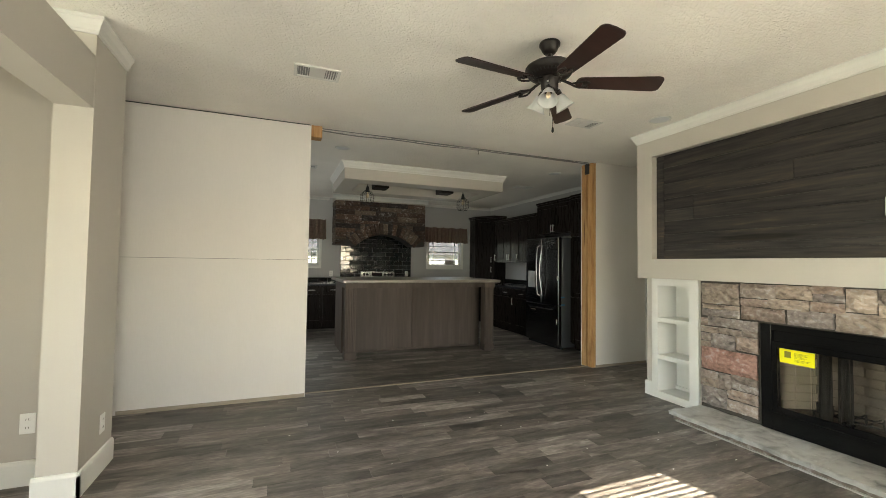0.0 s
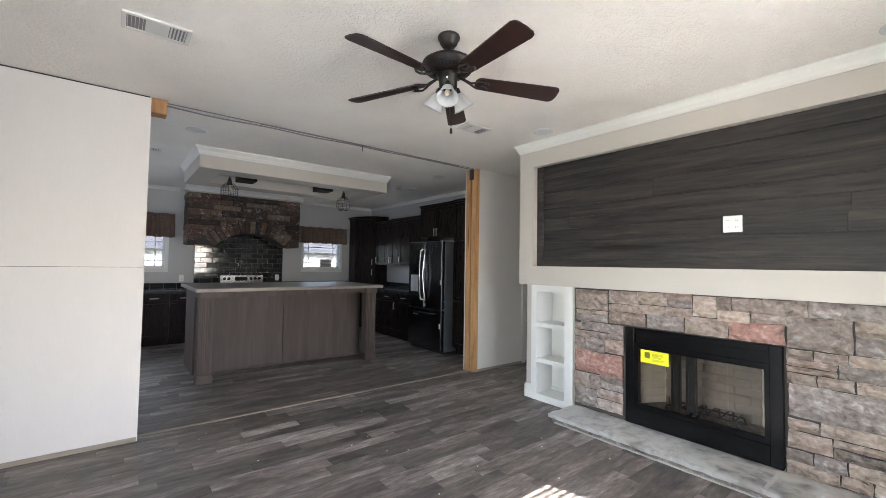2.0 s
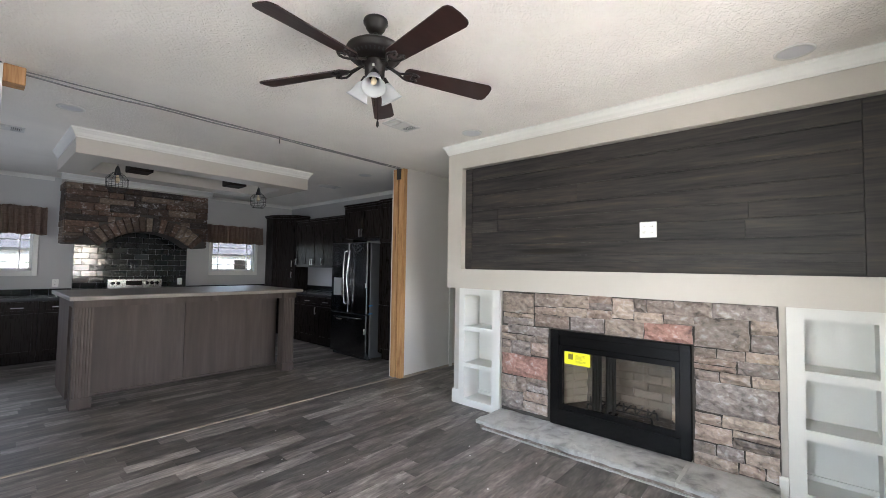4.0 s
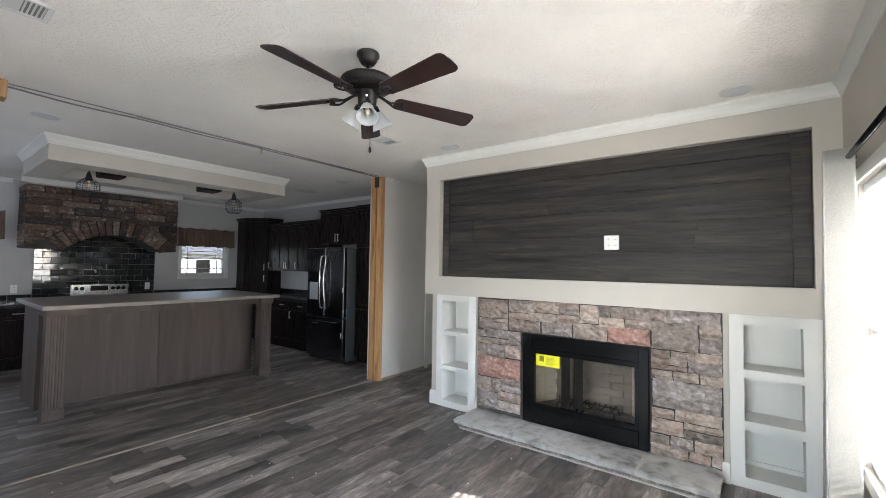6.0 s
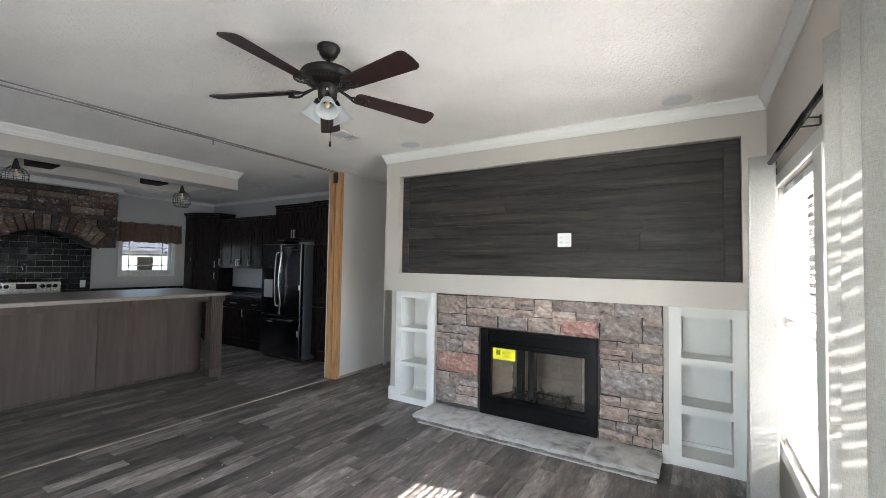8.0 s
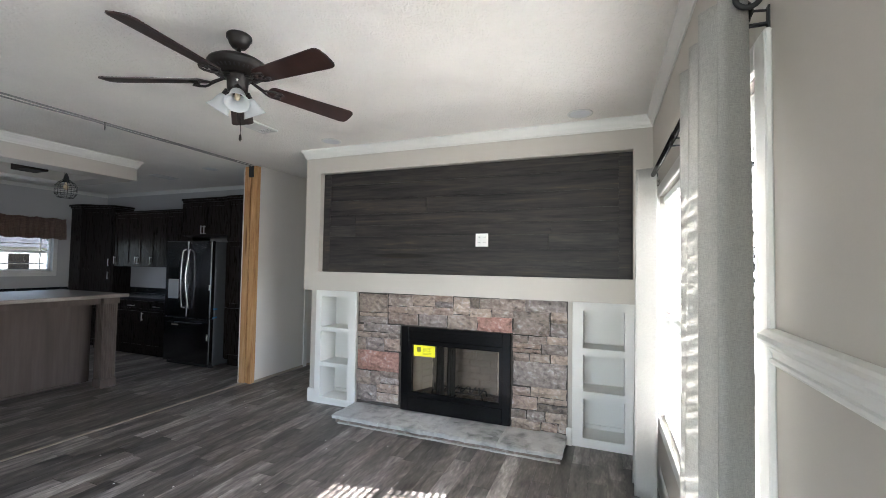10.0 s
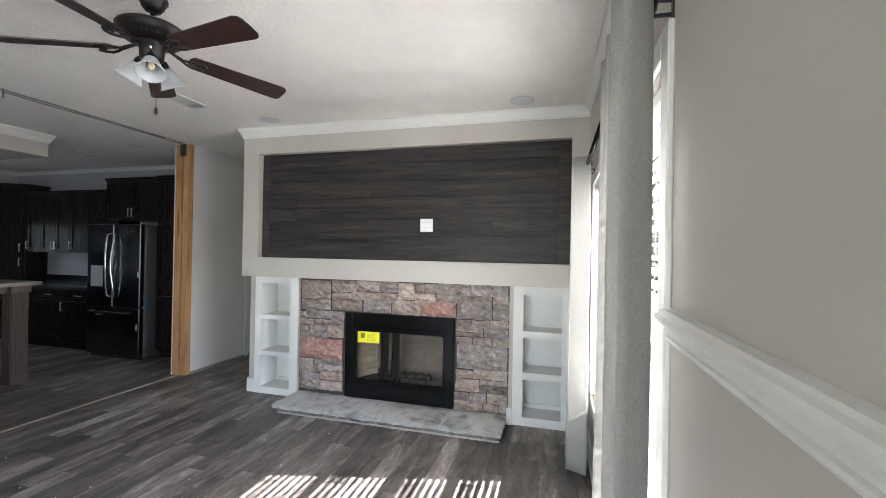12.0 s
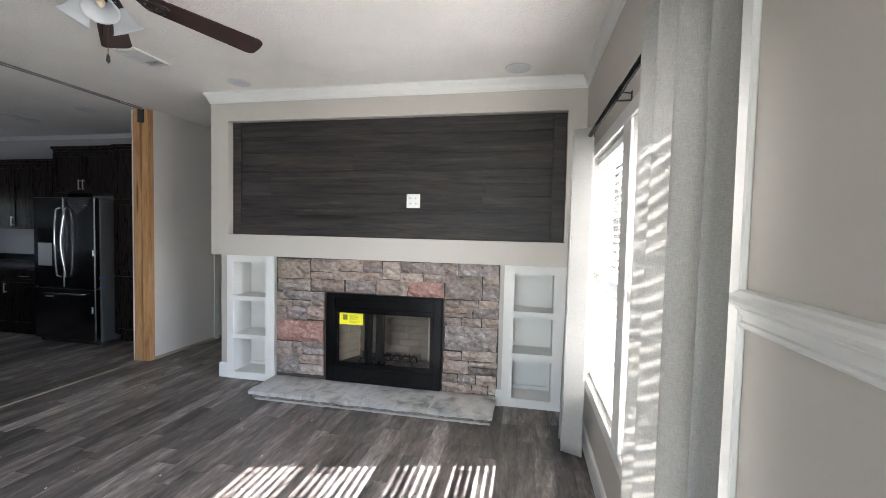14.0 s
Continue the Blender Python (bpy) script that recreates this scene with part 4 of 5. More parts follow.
    part("spark_screen", bm, black_matte, fire, "gathered black mesh spark screen", smooth=True).modifiers.new("thickness", "SOLIDIFY").thickness = 0.001
grate = thing("fire_grate", 3.93, 1.59, 0.235, "black iron log grate inside the firebox", "grate")
for k in range(6):
    y = 1.36 + k * 0.09
    tube("bar", [(3.83, y, 0.36), (3.835, y, 0.30), (3.86, y, 0.29), (4.02, y, 0.30)], 0.007, black_matte, grate)
for x in (3.85, 4.0):
    tube("cross_bar", [(x, 1.33, 0.235), (x, 1.34, 0.285), (x, 1.84, 0.285), (x, 1.85, 0.235)], 0.008, black_matte, grate)
label_ob = thing("warning_label", XF, 1.888, 0.62, "bright yellow printed warning label stuck on the glass door", "label")
part("paper", boxes((XF + 0.002, XF + 0.0035, 1.776, 2.002, 0.622, 0.727)), yellow, label_ob)
part("print_block", boxes((XF + 0.0008, XF + 0.002, 1.925, 1.968, 0.664, 0.712)), label_ink, label_ob, "dark pictogram square")
part("print_line", boxes(*[(XF + 0.0012, XF + 0.002, 1.905 - w, 1.905, z, z + 0.002) for z, w in ((0.704, 0.09), (0.697, 0.075), (0.690, 0.085), (0.683, 0.05), (0.676, 0.08), (0.669, 0.07), (0.656, 0.1), (0.649, 0.09), (0.642, 0.06))]), label_ink, label_ob, "lines of small print")


def bookcase(y0, y1, openings, shelves, z_top):
    b = thing("bookcase", 3.92, (y0 + y1) / 2, 0.0, "built-in white painted bookcase with three empty open shelves", "bookcase", "bookcases beside the fireplace")
    x0, x1 = 3.77, 4.055
    oy0, oy1 = openings
    rails = [0.0] + [z for s in shelves for z in s][1:] + [z_top, 1.219]
    part("face_frame", boxes((x0, x0 + 0.02, y0 + 0.002, oy0, 0, 1.219), (x0, x0 + 0.02, oy1, y1 - 0.002, 0, 1.219), *[(x0, x0 + 0.02, oy0, oy1, rails[k], rails[k + 1]) for k in range(0, len(rails), 2)]), trim_white, b)
    part("side_panel", boxes((x0 + 0.02, x1, y0 + 0.004, oy0 - 0.004, 0.02, 1.21)), trim_white, b)
    part("side_panel", boxes((x0 + 0.02, x1, oy1 + 0.004, y1 - 0.004, 0.02, 1.21)), trim_white, b)
    part("back_panel", boxes((x1 - 0.012, x1, y0 + 0.02, y1 - 0.02, 0.02, 1.21)), trim_white, b)
    part("top_panel", boxes((x0 + 0.02, x1 - 0.012, oy0 - 0.004, oy1 + 0.004, z_top + 0.004, z_top + 0.03)), trim_white, b)
    for k, (za, zb) in enumerate(shelves):
        part("shelf", boxes((x0 + 0.02, x1 - 0.012, oy0 - 0.004, oy1 + 0.004, zb - 0.024, zb - 0.002)), trim_white, b)
    part("back_strip", boxes((x1 - 0.03, x1 - 0.012, oy0 - 0.004, oy1 + 0.004, shelves[0][1] - 0.002, shelves[0][1] + 0.03)), trim_white, b)


bookcase(LB0, LB1, (2.786, 3.136), [(0.02, 0.070), (0.399, 0.443), (0.775, 0.820)], 1.149)
bookcase(RB0, RB1, (0.105, 0.431), [(0.02, 0.075), (0.403, 0.466), (0.769, 0.827)], 1.143)

# ---- ceiling fan ----
FX, FY = 1.673, 2.108
fan = thing("ceiling_fan", FX, FY, 2.16, "five-blade ceiling fan with dark walnut blades and frosted shades, at rest", "ceiling fan")
part("canopy", lathe(bmesh.new(), [(0.001, 2.742), (0.062, 2.742), (0.065, 2.734), (0.064, 2.722), (0.056, 2.716), (0.050, 2.695), (0.034, 2.674), (0.001, 2.672)], FX, FY), bronze, fan, smooth=True)
part("downrod", cyl(bmesh.new(), FX, FY, 2.59, 2.68, 0.012, n=16), bronze, fan, smooth=True)
part("motor_housing", lathe(bmesh.new(), [(0.001, 2.624), (0.020, 2.622), (0.030, 2.614), (0.085, 2.608), (0.126, 2.597), (0.147, 2.583), (0.152, 2.574), (0.152, 2.567), (0.146, 2.562), (0.145, 2.553), (0.136, 2.540), (0.112, 2.524), (0.092, 2.517), (0.001, 2.515)], FX, FY, 40), bronze, fan, smooth=True)
vents = bmesh.new()
for k in range(36):
    a = 2 * math.pi * k / 36
    slot = box(bmesh.new(), 0.117, 0.134, -0.0035, 0.0035, -0.0015, 0.0015)
    bmesh.ops.transform(slot, matrix=Matrix.Translation((FX, FY, 0)) @ Matrix.Rotation(a, 4, "Z") @ Matrix.Translation((0.125, 0, 2.531)) @ Matrix.Rotation(radians(-36), 4, "Y") @ Matrix.Translation((-0.125, 0, 0)), verts=slot.verts)
    me = bpy.data.meshes.new("slot")
    slot.to_mesh(me)
    slot.free()
    vents.from_mesh(me)
    bpy.data.meshes.remove(me)
part("vent_ring", vents, dark_hole, fan, "row of dark vent slots")
part("flywheel", lathe(bmesh.new(), [(0.001, 2.518), (0.070, 2.517), (0.070, 2.504), (0.054, 2.498), (0.052, 2.445), (0.045, 2.430), (0.001, 2.42)], FX, FY), bronze, fan, smooth=True)
part("reverse_switch", boxes((FX - 0.046, FX - 0.038, FY - 0.046, FY - 0.038, 2.470, 2.480)), plastic, fan, "small white switch")
for k in range(5):
    ang = radians(45 + 72 * k)
    turn = Matrix.Translation((FX, FY, 0)) @ Matrix.Rotation(ang, 4, "Z")
    bm = bmesh.new()
    outline = []
    for s in range(9):
        u = s / 8
        outline.append((0.185 + 0.455 * u, 0.050 + 0.018 * u))
    outline += [(0.662, 0.060), (0.672, 0.045), (0.676, 0.0)]
    outline = [(0.160, 0.0), (0.162, 0.022), (0.170, 0.040)] + outline
    poly = outline + [(u, -v) for u, v in reversed(outline[1:-1])]
    extrude(bm, poly, "z", -0.003, 0.003)
    bmesh.ops.transform(bm, matrix=turn @ Matrix.Translation((0.18, 0, 2.482)) @ Matrix.Rotation(radians(2.4), 4, "Y") @ Matrix.Translation((-0.18, 0, 0)) @ Matrix.Rotation(radians(-13), 4, "X"), verts=bm.verts)
    bl = part("blade", bm, blade_mat, fan)
    iron = []
    for v in (-0.035, 0.035):
        iron.append([(0.060, 0, 2.508), (0.100, v * 0.12, 2.492), (0.135, v * 0.2, 2.476), (0.160, v * 0.75, 2.472), (0.185, v * 1.2, 2.471), (0.215, v * 1.15, 2.470), (0.238, v * 0.75, 2.469), (0.222, v * 0.3, 2.470), (0.200, v * 0.35, 2.471)])
    for pts in iron:
        tube("blade_iron", [tuple(turn @ Vector(p)) for p in pts], 0.0065, bronze, bl, res=2)
for k in range(3):
    ang = radians(-131 + 120 * k)
    d = Vector((math.cos(ang), math.sin(ang), 0))
    base = Vector((FX, FY, 2.440)) + d * 0.035
    tip = Vector((FX, FY, 2.422)) + d * 0.055
    axis = (d * 0.52 + Vector((0, 0, -0.85))).normalized()
    rot = axis.to_track_quat("Z", "Y").to_matrix().to_4x4()
    arm = tube("lamp_arm", [tuple(base), tuple(base + d * 0.03 + Vector((0, 0, 0.008))), tuple(tip)], 0.008, bronze, fan)
    bm = bmesh.new()
    lathe(bm, [(0.024, -0.012), (0.026, 0.018), (0.020, 0.022)], 0, 0, 20, True)
    bmesh.ops.transform(bm, matrix=Matrix.Translation(tip) @ rot, verts=bm.verts)
    part("socket_cup", bm, bronze, fan, smooth=True)
    bm = bmesh.new()
    lathe(bm, [(0.023, 0.008), (0.034, 0.024), (0.040, 0.046), (0.045, 0.068), (0.057, 0.094), (0.063, 0.100)], 0, 0, 28)
    bmesh.ops.transform(bm, matrix=Matrix.Translation(tip) @ rot, verts=bm.verts)
    sh = part("shade", bm, frost, fan, "frosted bell glass shade", smooth=True)
    so = sh.modifiers.new("thickness", "SOLIDIFY")
    so.thickness = 0.003
    bm = bmesh.new()
    lathe(bm, [(0.009, 0.018), (0.011, 0.034), (0.016, 0.05), (0.014, 0.066), (0.006, 0.077), (0.001, 0.079)], 0, 0, 16)
    bmesh.ops.transform(bm, matrix=Matrix.Translation(tip) @ rot, verts=bm.verts)
    part("bulb", bm, bulb_mat, fan, "unlit bulb", smooth=True)
for dx, z in ((0.010, 2.20), (-0.012, 2.27)):
    tube("pull_chain", [(FX + dx, FY - 0.02, 2.41), (FX + dx, FY - 0.02, z)], 0.0016, bronze, fan)
part("chain_fob", lathe(bmesh.new(), [(0.001, 2.205), (0.006, 2.195), (0.008, 2.175), (0.001, 2.164)], FX + 0.010, FY - 0.02, 12), bronze, fan, smooth=True)


# ---- ceiling fittings ----


def ceiling_vent(x0, x1, y0, y1, label, along="y"):
    t = thing("ceiling_vent", (x0 + x1) / 2, (y0 + y1) / 2, H - 0.02, label, "vent", "ceiling vents")
    b = 0.022
    part("frame", boxes((x0, x0 + b, y0, y1, H - 0.012, H), (x1 - b, x1, y0, y1, H - 0.012, H), (x0 + b, x1 - b, y0, y0 + b, H - 0.012, H), (x0 + b, x1 - b, y1 - b, y1, H - 0.012, H), bevel=0.003), trim_white, t)
    part("backing", boxes((x0 + b, x1 - b, y0 + b, y1 - b, H - 0.004, H)), tile_grout, t)
    xm = (x0 + x1) / 2
    part("damper", boxes((xm - 0.055, xm + 0.055, y0 + b, y1 - b, H - 0.010, H - 0.004)), trim_white, t)
    n = 5
    for side in (0, 1):
        xa = x0 + b if side == 0 else xm + 0.055
        xb = xm - 0.055 if side == 0 else x1 - b
        for k in range(n):
            x = xa + (xb - xa) * (k + 0.5) / n
            bm = bmesh.new()
            s = 1 if side else -1
            extrude(bm, [(x - 0.004, H - 0.011), (x - 0.002, H - 0.011), (x + 0.004 * s + 0.002, H - 0.004), (x + 0.004 * s, H - 0.004)], "y", y0 + b, y1 - b)
            part("slat", bm, trim_white, t)


ceiling_vent(0.185, 0.510, 3.012, 3.212, "white louvred ceiling register with a closed middle")
ceiling_vent(2.715, 3.020, 3.10, 3.29, "white louvred ceiling register near the hall")
ceiling_vent(3.99, 4.31, 6.20, 6.40, "white louvred ceiling register in the kitchen")
ceiling_vent(0.30, 0.60, 6.15, 6.35, "white louvred ceiling register in the kitchen")


def ceiling_speaker(x, y):
    t = thing("ceiling_speaker", x, y, H - 0.01, "round white flush ceiling speaker with grey grille", "speaker", "ceiling speakers")
    part("ring", lathe(bmesh.new(), [(0.098, H - 0.001), (0.098, H - 0.007), (0.082, H - 0.009), (0.080, H - 0.001)], x, y, 36), trim_white, t, smooth=True)
    part("grille", cyl(bmesh.new(), x, y, H - 0.006, H - 0.001, 0.081, n=36), grey_grille, t)


ceiling_speaker(3.46, 0.445)
ceiling_speaker(3.45, 2.824)


def downlight(x, y):
    t = thing("recessed_light", x, y, H - 0.01, "white recessed ceiling light, switched off", "ceiling light", "recessed kitchen lights")
    part("ring", lathe(bmesh.new(), [(0.095, H - 0.001), (0.095, H - 0.006), (0.07, H - 0.008), (0.066, H - 0.001)], x, y, 32), trim_white, t, smooth=True)
    part("lens", cyl(bmesh.new(), x, y, H - 0.004, H - 0.001, 0.068, n=32), grey_grille, t)


downlight(0.808, 5.075)
downlight(3.988, 5.162)
det = thing("smoke_detector", 4.55, 3.95, H - 0.03, "small round white smoke detector on the hall ceiling", "smoke detector")
part("case", lathe(bmesh.new(), [(0.001, H - 0.035), (0.045, H - 0.035), (0.06, H - 0.02), (0.065, H - 0.001)], 4.55, 3.95), plastic, det, smooth=True)

# cable along the open seam
cab = thing("ceiling_cable", 2.2, YM + 0.06, H - 0.02, "grey electric cable stapled along the open ceiling seam", "cable")
pts = []
for k in range(41):
    u = k / 40
    pts.append((0.43 + 3.57 * u, YM + 0.075 + 0.025 * math.sin(5.2 * u + 0.5) * math.exp(-2.2 * u), H - 0.022 - 0.012 * math.sin(math.pi * u * 4) ** 2 * (1 - u)))
tube("cable", pts, 0.006, cable_mat, cab)
tube("cable", [(1.25 + 0.5 * k, YM + 0.088, H - 0.008) for k in range(6)], 0.004, cable_mat, cab)
tube("hook", [(2.32, YM + 0.075, H - 0.005), (2.32, YM + 0.07, H - 0.035), (2.322, YM + 0.072, H - 0.075)], 0.004, black_matte, cab, "dark wire tail")
structure("trim", boxes((0.40, 4.0, YM + 0.078, YM + 0.094, H - 0.004, H + 0.001)), cable_mat, "rough grey gap strip in the ceiling seam", "trim")

# exposed studs at the wall's end, and the beam end over the opening
studs = thing("wall_studs", 4.0, YM + 0.08, 0.0, "pair of bare pine studs at the open wall end", "stud")
part("stud", boxes((3.985, 4.06, YM + 0.002, YM + 0.086, 0.0, H - 0.02), bevel=0.003), pine, studs)
part("stud", boxes((3.975, 4.06, YM + 0.100, YM + 0.186, 0.0, H - 0.02), bevel=0.003), pine, studs)
# Near-black filler box stands in for the shade between the two studs.
part("joint_gap", boxes((4.0, 4.06, YM + 0.084, YM + 0.102, 0.0, H - 0.03)), subfloor_and_gap_shade, studs)
part("sheathing_edge", boxes((3.972, 4.06, YM + 0.188, YM + 0.198, 0.0, H - 0.02)), panel_white, studs, "raw edge of the far wall panel")
part("top_tie", boxes((3.970, 4.0, YM + 0.05, YM + 0.12, H - 0.16, H - 0.02)), black_matte, studs, "dark metal strap")
beam_end = whole("beam_end", boxes((0.393, 0.50, YM + 0.004, YM + 0.13, H - 0.125, H - 0.003), bevel=0.004), pine, "short raw pine block under the ceiling at the wall end", "wood block")

# ---- kitchen ----


class Front:
    """Boxes laid out on a cabinet's front: u along it, v up, d out from the plane. facing -x or -y."""

    def __init__(self, facing, plane):
        self.facing, self.plane = facing, plane

    def at(self, u0, u1, v0, v1, d0, d1):
        a, b = self.plane - d1, self.plane - d0
        return (a, b, u0, u1, v0, v1) if self.facing == "-x" else (u0, u1, a, b, v0, v1)


def shaker_door(f, u0, u1, v0, v1, parent, handle="right", hv=None, drawer=False):
    s = 0.055 if not drawer else 0.035
    g = 0.0025
    u0, u1, v0, v1 = u0 + g, u1 - g, v0 + g, v1 - g
    d = part("drawer_front" if drawer else "door", boxes(f.at(u0, u0 + s, v0, v1, 0.001, 0.021), f.at(u1 - s, u1, v0, v1, 0.001, 0.021), f.at(u0 + s, u1 - s, v0, v0 + s, 0.001, 0.021), f.at(u0 + s, u1 - s, v1 - s, v1, 0.001, 0.021), f.at(u0 + s, u1 - s, v0 + s, v1 - s, 0.001, 0.011)), cab_mat, parent)
    if handle:
        if drawer:
            um, vm = (u0 + u1) / 2, (v0 + v1) / 2
            part("handle", boxes(f.at(um - 0.065, um + 0.065, vm - 0.005, vm + 0.005, 0.045, 0.055), f.at(um - 0.055, um - 0.047, vm - 0.004, vm + 0.004, 0.02, 0.046), f.at(um + 0.047, um + 0.055, vm - 0.004, vm + 0.004, 0.02, 0.046)), nickel, d, "satin nickel bar handle")
        else:
            uh = u1 - 0.03 if handle == "right" else u0 + 0.03
            part("handle", boxes(f.at(uh - 0.005, uh + 0.005, hv - 0.065, hv + 0.065, 0.045, 0.055), f.at(uh - 0.004, uh + 0.004, hv - 0.055, hv - 0.047, 0.02, 0.046), f.at(uh - 0.004, uh + 0.004, hv + 0.047, hv + 0.055, 0.02, 0.046)), nickel, d, "satin nickel bar handle")


def cabinet(name, facing, plane, back, u0, u1, v0, v1, rows, label, group, toe=0.0, crown_top=0.0):
    """rows: (v0, v1, doors across, handle height or 'drawer')."""
    f = Front(facing, plane)
    mid = ((plane + back) / 2, (u0 + u1) / 2) if facing == "-x" else ((u0 + u1) / 2, (plane + back) / 2)
    t = thing(name, mid[0], mid[1], v0, label, "cabinet", group)
    part("body", boxes(f.at(u0 + 0.001, u1 - 0.001, v0 + toe, v1, plane - back, 0.0)), cab_mat, t)
    if toe:
        part("toe_kick", boxes(f.at(u0 + 0.001, u1 - 0.001, v0, v0 + toe, plane - back, -0.06)), cab_mat, t)
    for a, b, n, hv in rows:
        w = (u1 - u0) / n
        for k in range(n):
            if hv == "drawer":
                shaker_door(f, u0 + k * w, u0 + (k + 1) * w, a, b, t, "mid", drawer=True)
            else:
                # handles of a pair meet in the middle
                side = "right" if (k % 2 == 0) == (n > 1 or facing == "-y") else "left"
                shaker_door(f, u0 + k * w, u0 + (k + 1) * w, a, b, t, side, hv)
    if crown_top:
        part("cornice", boxes(f.at(u0, u1, v1 - 0.002, v1 + 0.03, plane - back, 0.02), f.at(u0, u1, v1 + 0.03, v1 + crown_top, plane - back, 0.045)), cab_mat, t)
    return t


# island
island = thing("kitchen_island", 2.12, 6.2, 0.0, "grey-washed wood kitchen island with fluted corner posts", "kitchen island")
PY = 6.215
part("panel", boxes((1.13, 2.078, PY, PY + 0.02, 0.0, 1.06)), isl_mat, island)
part("panel", boxes((2.083, 3.235, PY, PY + 0.02, 0.0, 1.06)), isl_mat, island)
part("body", boxes((1.0, 3.27, PY + 0.02, 6.98, 0.0, 1.058)), isl_mat, island)
part("shoe_moulding", boxes((1.14, 3.14, PY - 0.014, PY, 0.0, 0.03), bevel=0.005), isl_mat, island)
part("apron", boxes((1.13, 3.14, 5.80, 5.825, 0.985, 1.06)), isl_mat, island)
part("apron", boxes((0.985, 1.01, 5.90, PY, 0.985, 1.06)), isl_mat, island)
part("apron", boxes((3.25, 3.275, 5.90, PY, 0.985, 1.06)), isl_mat, island)


def fluted_post(x0, x1, y0, y1):
    p = part("post", boxes((x0 + 0.012, x1 - 0.012, y0 + 0.012, y1 - 0.012, 0.1, 1.0)), isl_mat, island, "fluted square post")
    part("foot", boxes((x0, x1, y0, y1, 0.0, 0.10), (x0 + 0.006, x1 - 0.006, y0 + 0.006, y1 - 0.006, 0.10, 0.112), bevel=0.003), isl_mat, p)
    part("capital", boxes((x0 - 0.004, x1 + 0.004, y0 - 0.004, y1 + 0.004, 0.985, 1.06), bevel=0.003), isl_mat, p)
    w = (x1 - x0 - 0.03) / 6
    for k in range(6):
        x = x0 + 0.015 + k * w
        part("flute_ridge", boxes((x + 0.002, x + w - 0.005, y0 + 0.004, y0 + 0.013, 0.112, 0.985), bevel=0.002), isl_mat, p)
        if k < 6:
            y = y0 + 0.015 + k * w
            part("flute_ridge", boxes((x0 + 0.004, x0 + 0.013, y + 0.002, y + w - 0.005, 0.112, 0.985), bevel=0.002), isl_mat, p)


fluted_post(0.978, 1.146, 5.745, 5.905)
fluted_post(3.125, 3.295, 5.745, 5.905)
bar = whole("island_worktop", boxes((0.935, 3.355, 5.665, 7.05, 1.061, 1.102), bevel=0.005), top_mat, "grey-brown laminate worktop on the island", "worktop")

# wall run: counters left and right of the range, with a short tile upstand
RX0, RX1 = 1.79, 2.56
CF = 8.57
cabinet("base_cabinet", "-y", CF + 0.02, YN - 0.002, -0.5, 0.1, 0, 0.872, [(0.12, 0.70, 2, 0.62), (0.705, 0.865, 2, "drawer")], "espresso shaker base cabinet with nickel bar handles", "kitchen base cabinets", 0.1)
cabinet("base_cabinet", "-y", CF + 0.02, YN - 0.002, 0.1, 0.95, 0, 0.872, [(0.12, 0.70, 2, 0.62), (0.705, 0.865, 2, "drawer")], "espresso shaker base cabinet under the sink counter", "kitchen base cabinets", 0.1)
cabinet("base_cabinet", "-y", CF + 0.02, YN - 0.002, 0.95, RX0 - 0.01, 0, 0.872, [(0.12, 0.70, 2, 0.62), (0.705, 0.865, 2, "drawer")], "espresso shaker base cabinet beside the range", "kitchen base cabinets", 0.1)
cabinet("base_cabinet", "-y", CF + 0.02, YN - 0.002, RX1 + 0.01, 3.3, 0, 0.872, [(0.12, 0.70, 2, 0.62), (0.705, 0.865, 2, "drawer")], "espresso shaker base cabinet beside the range", "kitchen base cabinets", 0.1)
cabinet("base_cabinet", "-y", CF + 0.02, YN - 0.002, 3.3, 4.40, 0, 0.872, [(0.12, 0.70, 2, 0.62), (0.705, 0.865, 2, "drawer")], "espresso shaker base cabinet under the window", "kitchen base cabinets", 0.1)
whole("counter_worktop", boxes((-0.5, RX0 - 0.004, CF - 0.02, YN - 0.002, 0.873, 0.912), bevel=0.004), dark_top, "dark speckled laminate counter", "worktop")
whole("counter_worktop", boxes((RX1 + 0.004, 4.40, CF - 0.02, YN - 0.002, 0.873, 0.912), bevel=0.004), dark_top, "dark speckled laminate counter under the window", "worktop")

# side run with fridge, pantry and corner cupboard
CX = 4.43
for k, (a, b) in enumerate(((6.42, 7.0), (7.0, 7.6), (7.6, 8.41))):
    cabinet("base_cabinet", "-x", CX, XE - 0.002, a, b, 0, 0.872, [(0.12, 0.70, 1 if k < 2 else 2, 0.62), (0.705, 0.865, 1, "drawer")], "espresso shaker base cabinet with nickel bar handles", "kitchen base cabinets", 0.1)
whole("counter_worktop", boxes((CX - 0.03, XE - 0.002, 6.405, 8.412, 0.873, 0.912), bevel=0.004), dark_top, "dark speckled laminate counter beside the fridge", "worktop")


def corner_pantry(p_back, p_left, p_right, p_end, corner, top):
    """Diagonal corner cupboard: its plan runs wall, left edge, right edge, wall, corner."""
    t = thing("corner_cupboard", p_left[0], p_left[1], 0.0, "tall espresso diagonal corner pantry cupboard with two doors", "cabinet", "kitchen tall cupboards")
    dx, dy = p_right[0] - p_left[0], p_right[1] - p_left[1]
    width, turn = math.hypot(dx, dy), math.atan2(dy, dx)
    ca, sa = math.cos(-turn), math.sin(-turn)

    def local(p, grow=0.0):
        gx = p[0] - grow * (1 if p[0] < corner[0] - 0.01 else 0) - p_left[0]
        gy = p[1] - grow * (1 if p[1] < corner[1] - 0.01 else 0) - p_left[1]
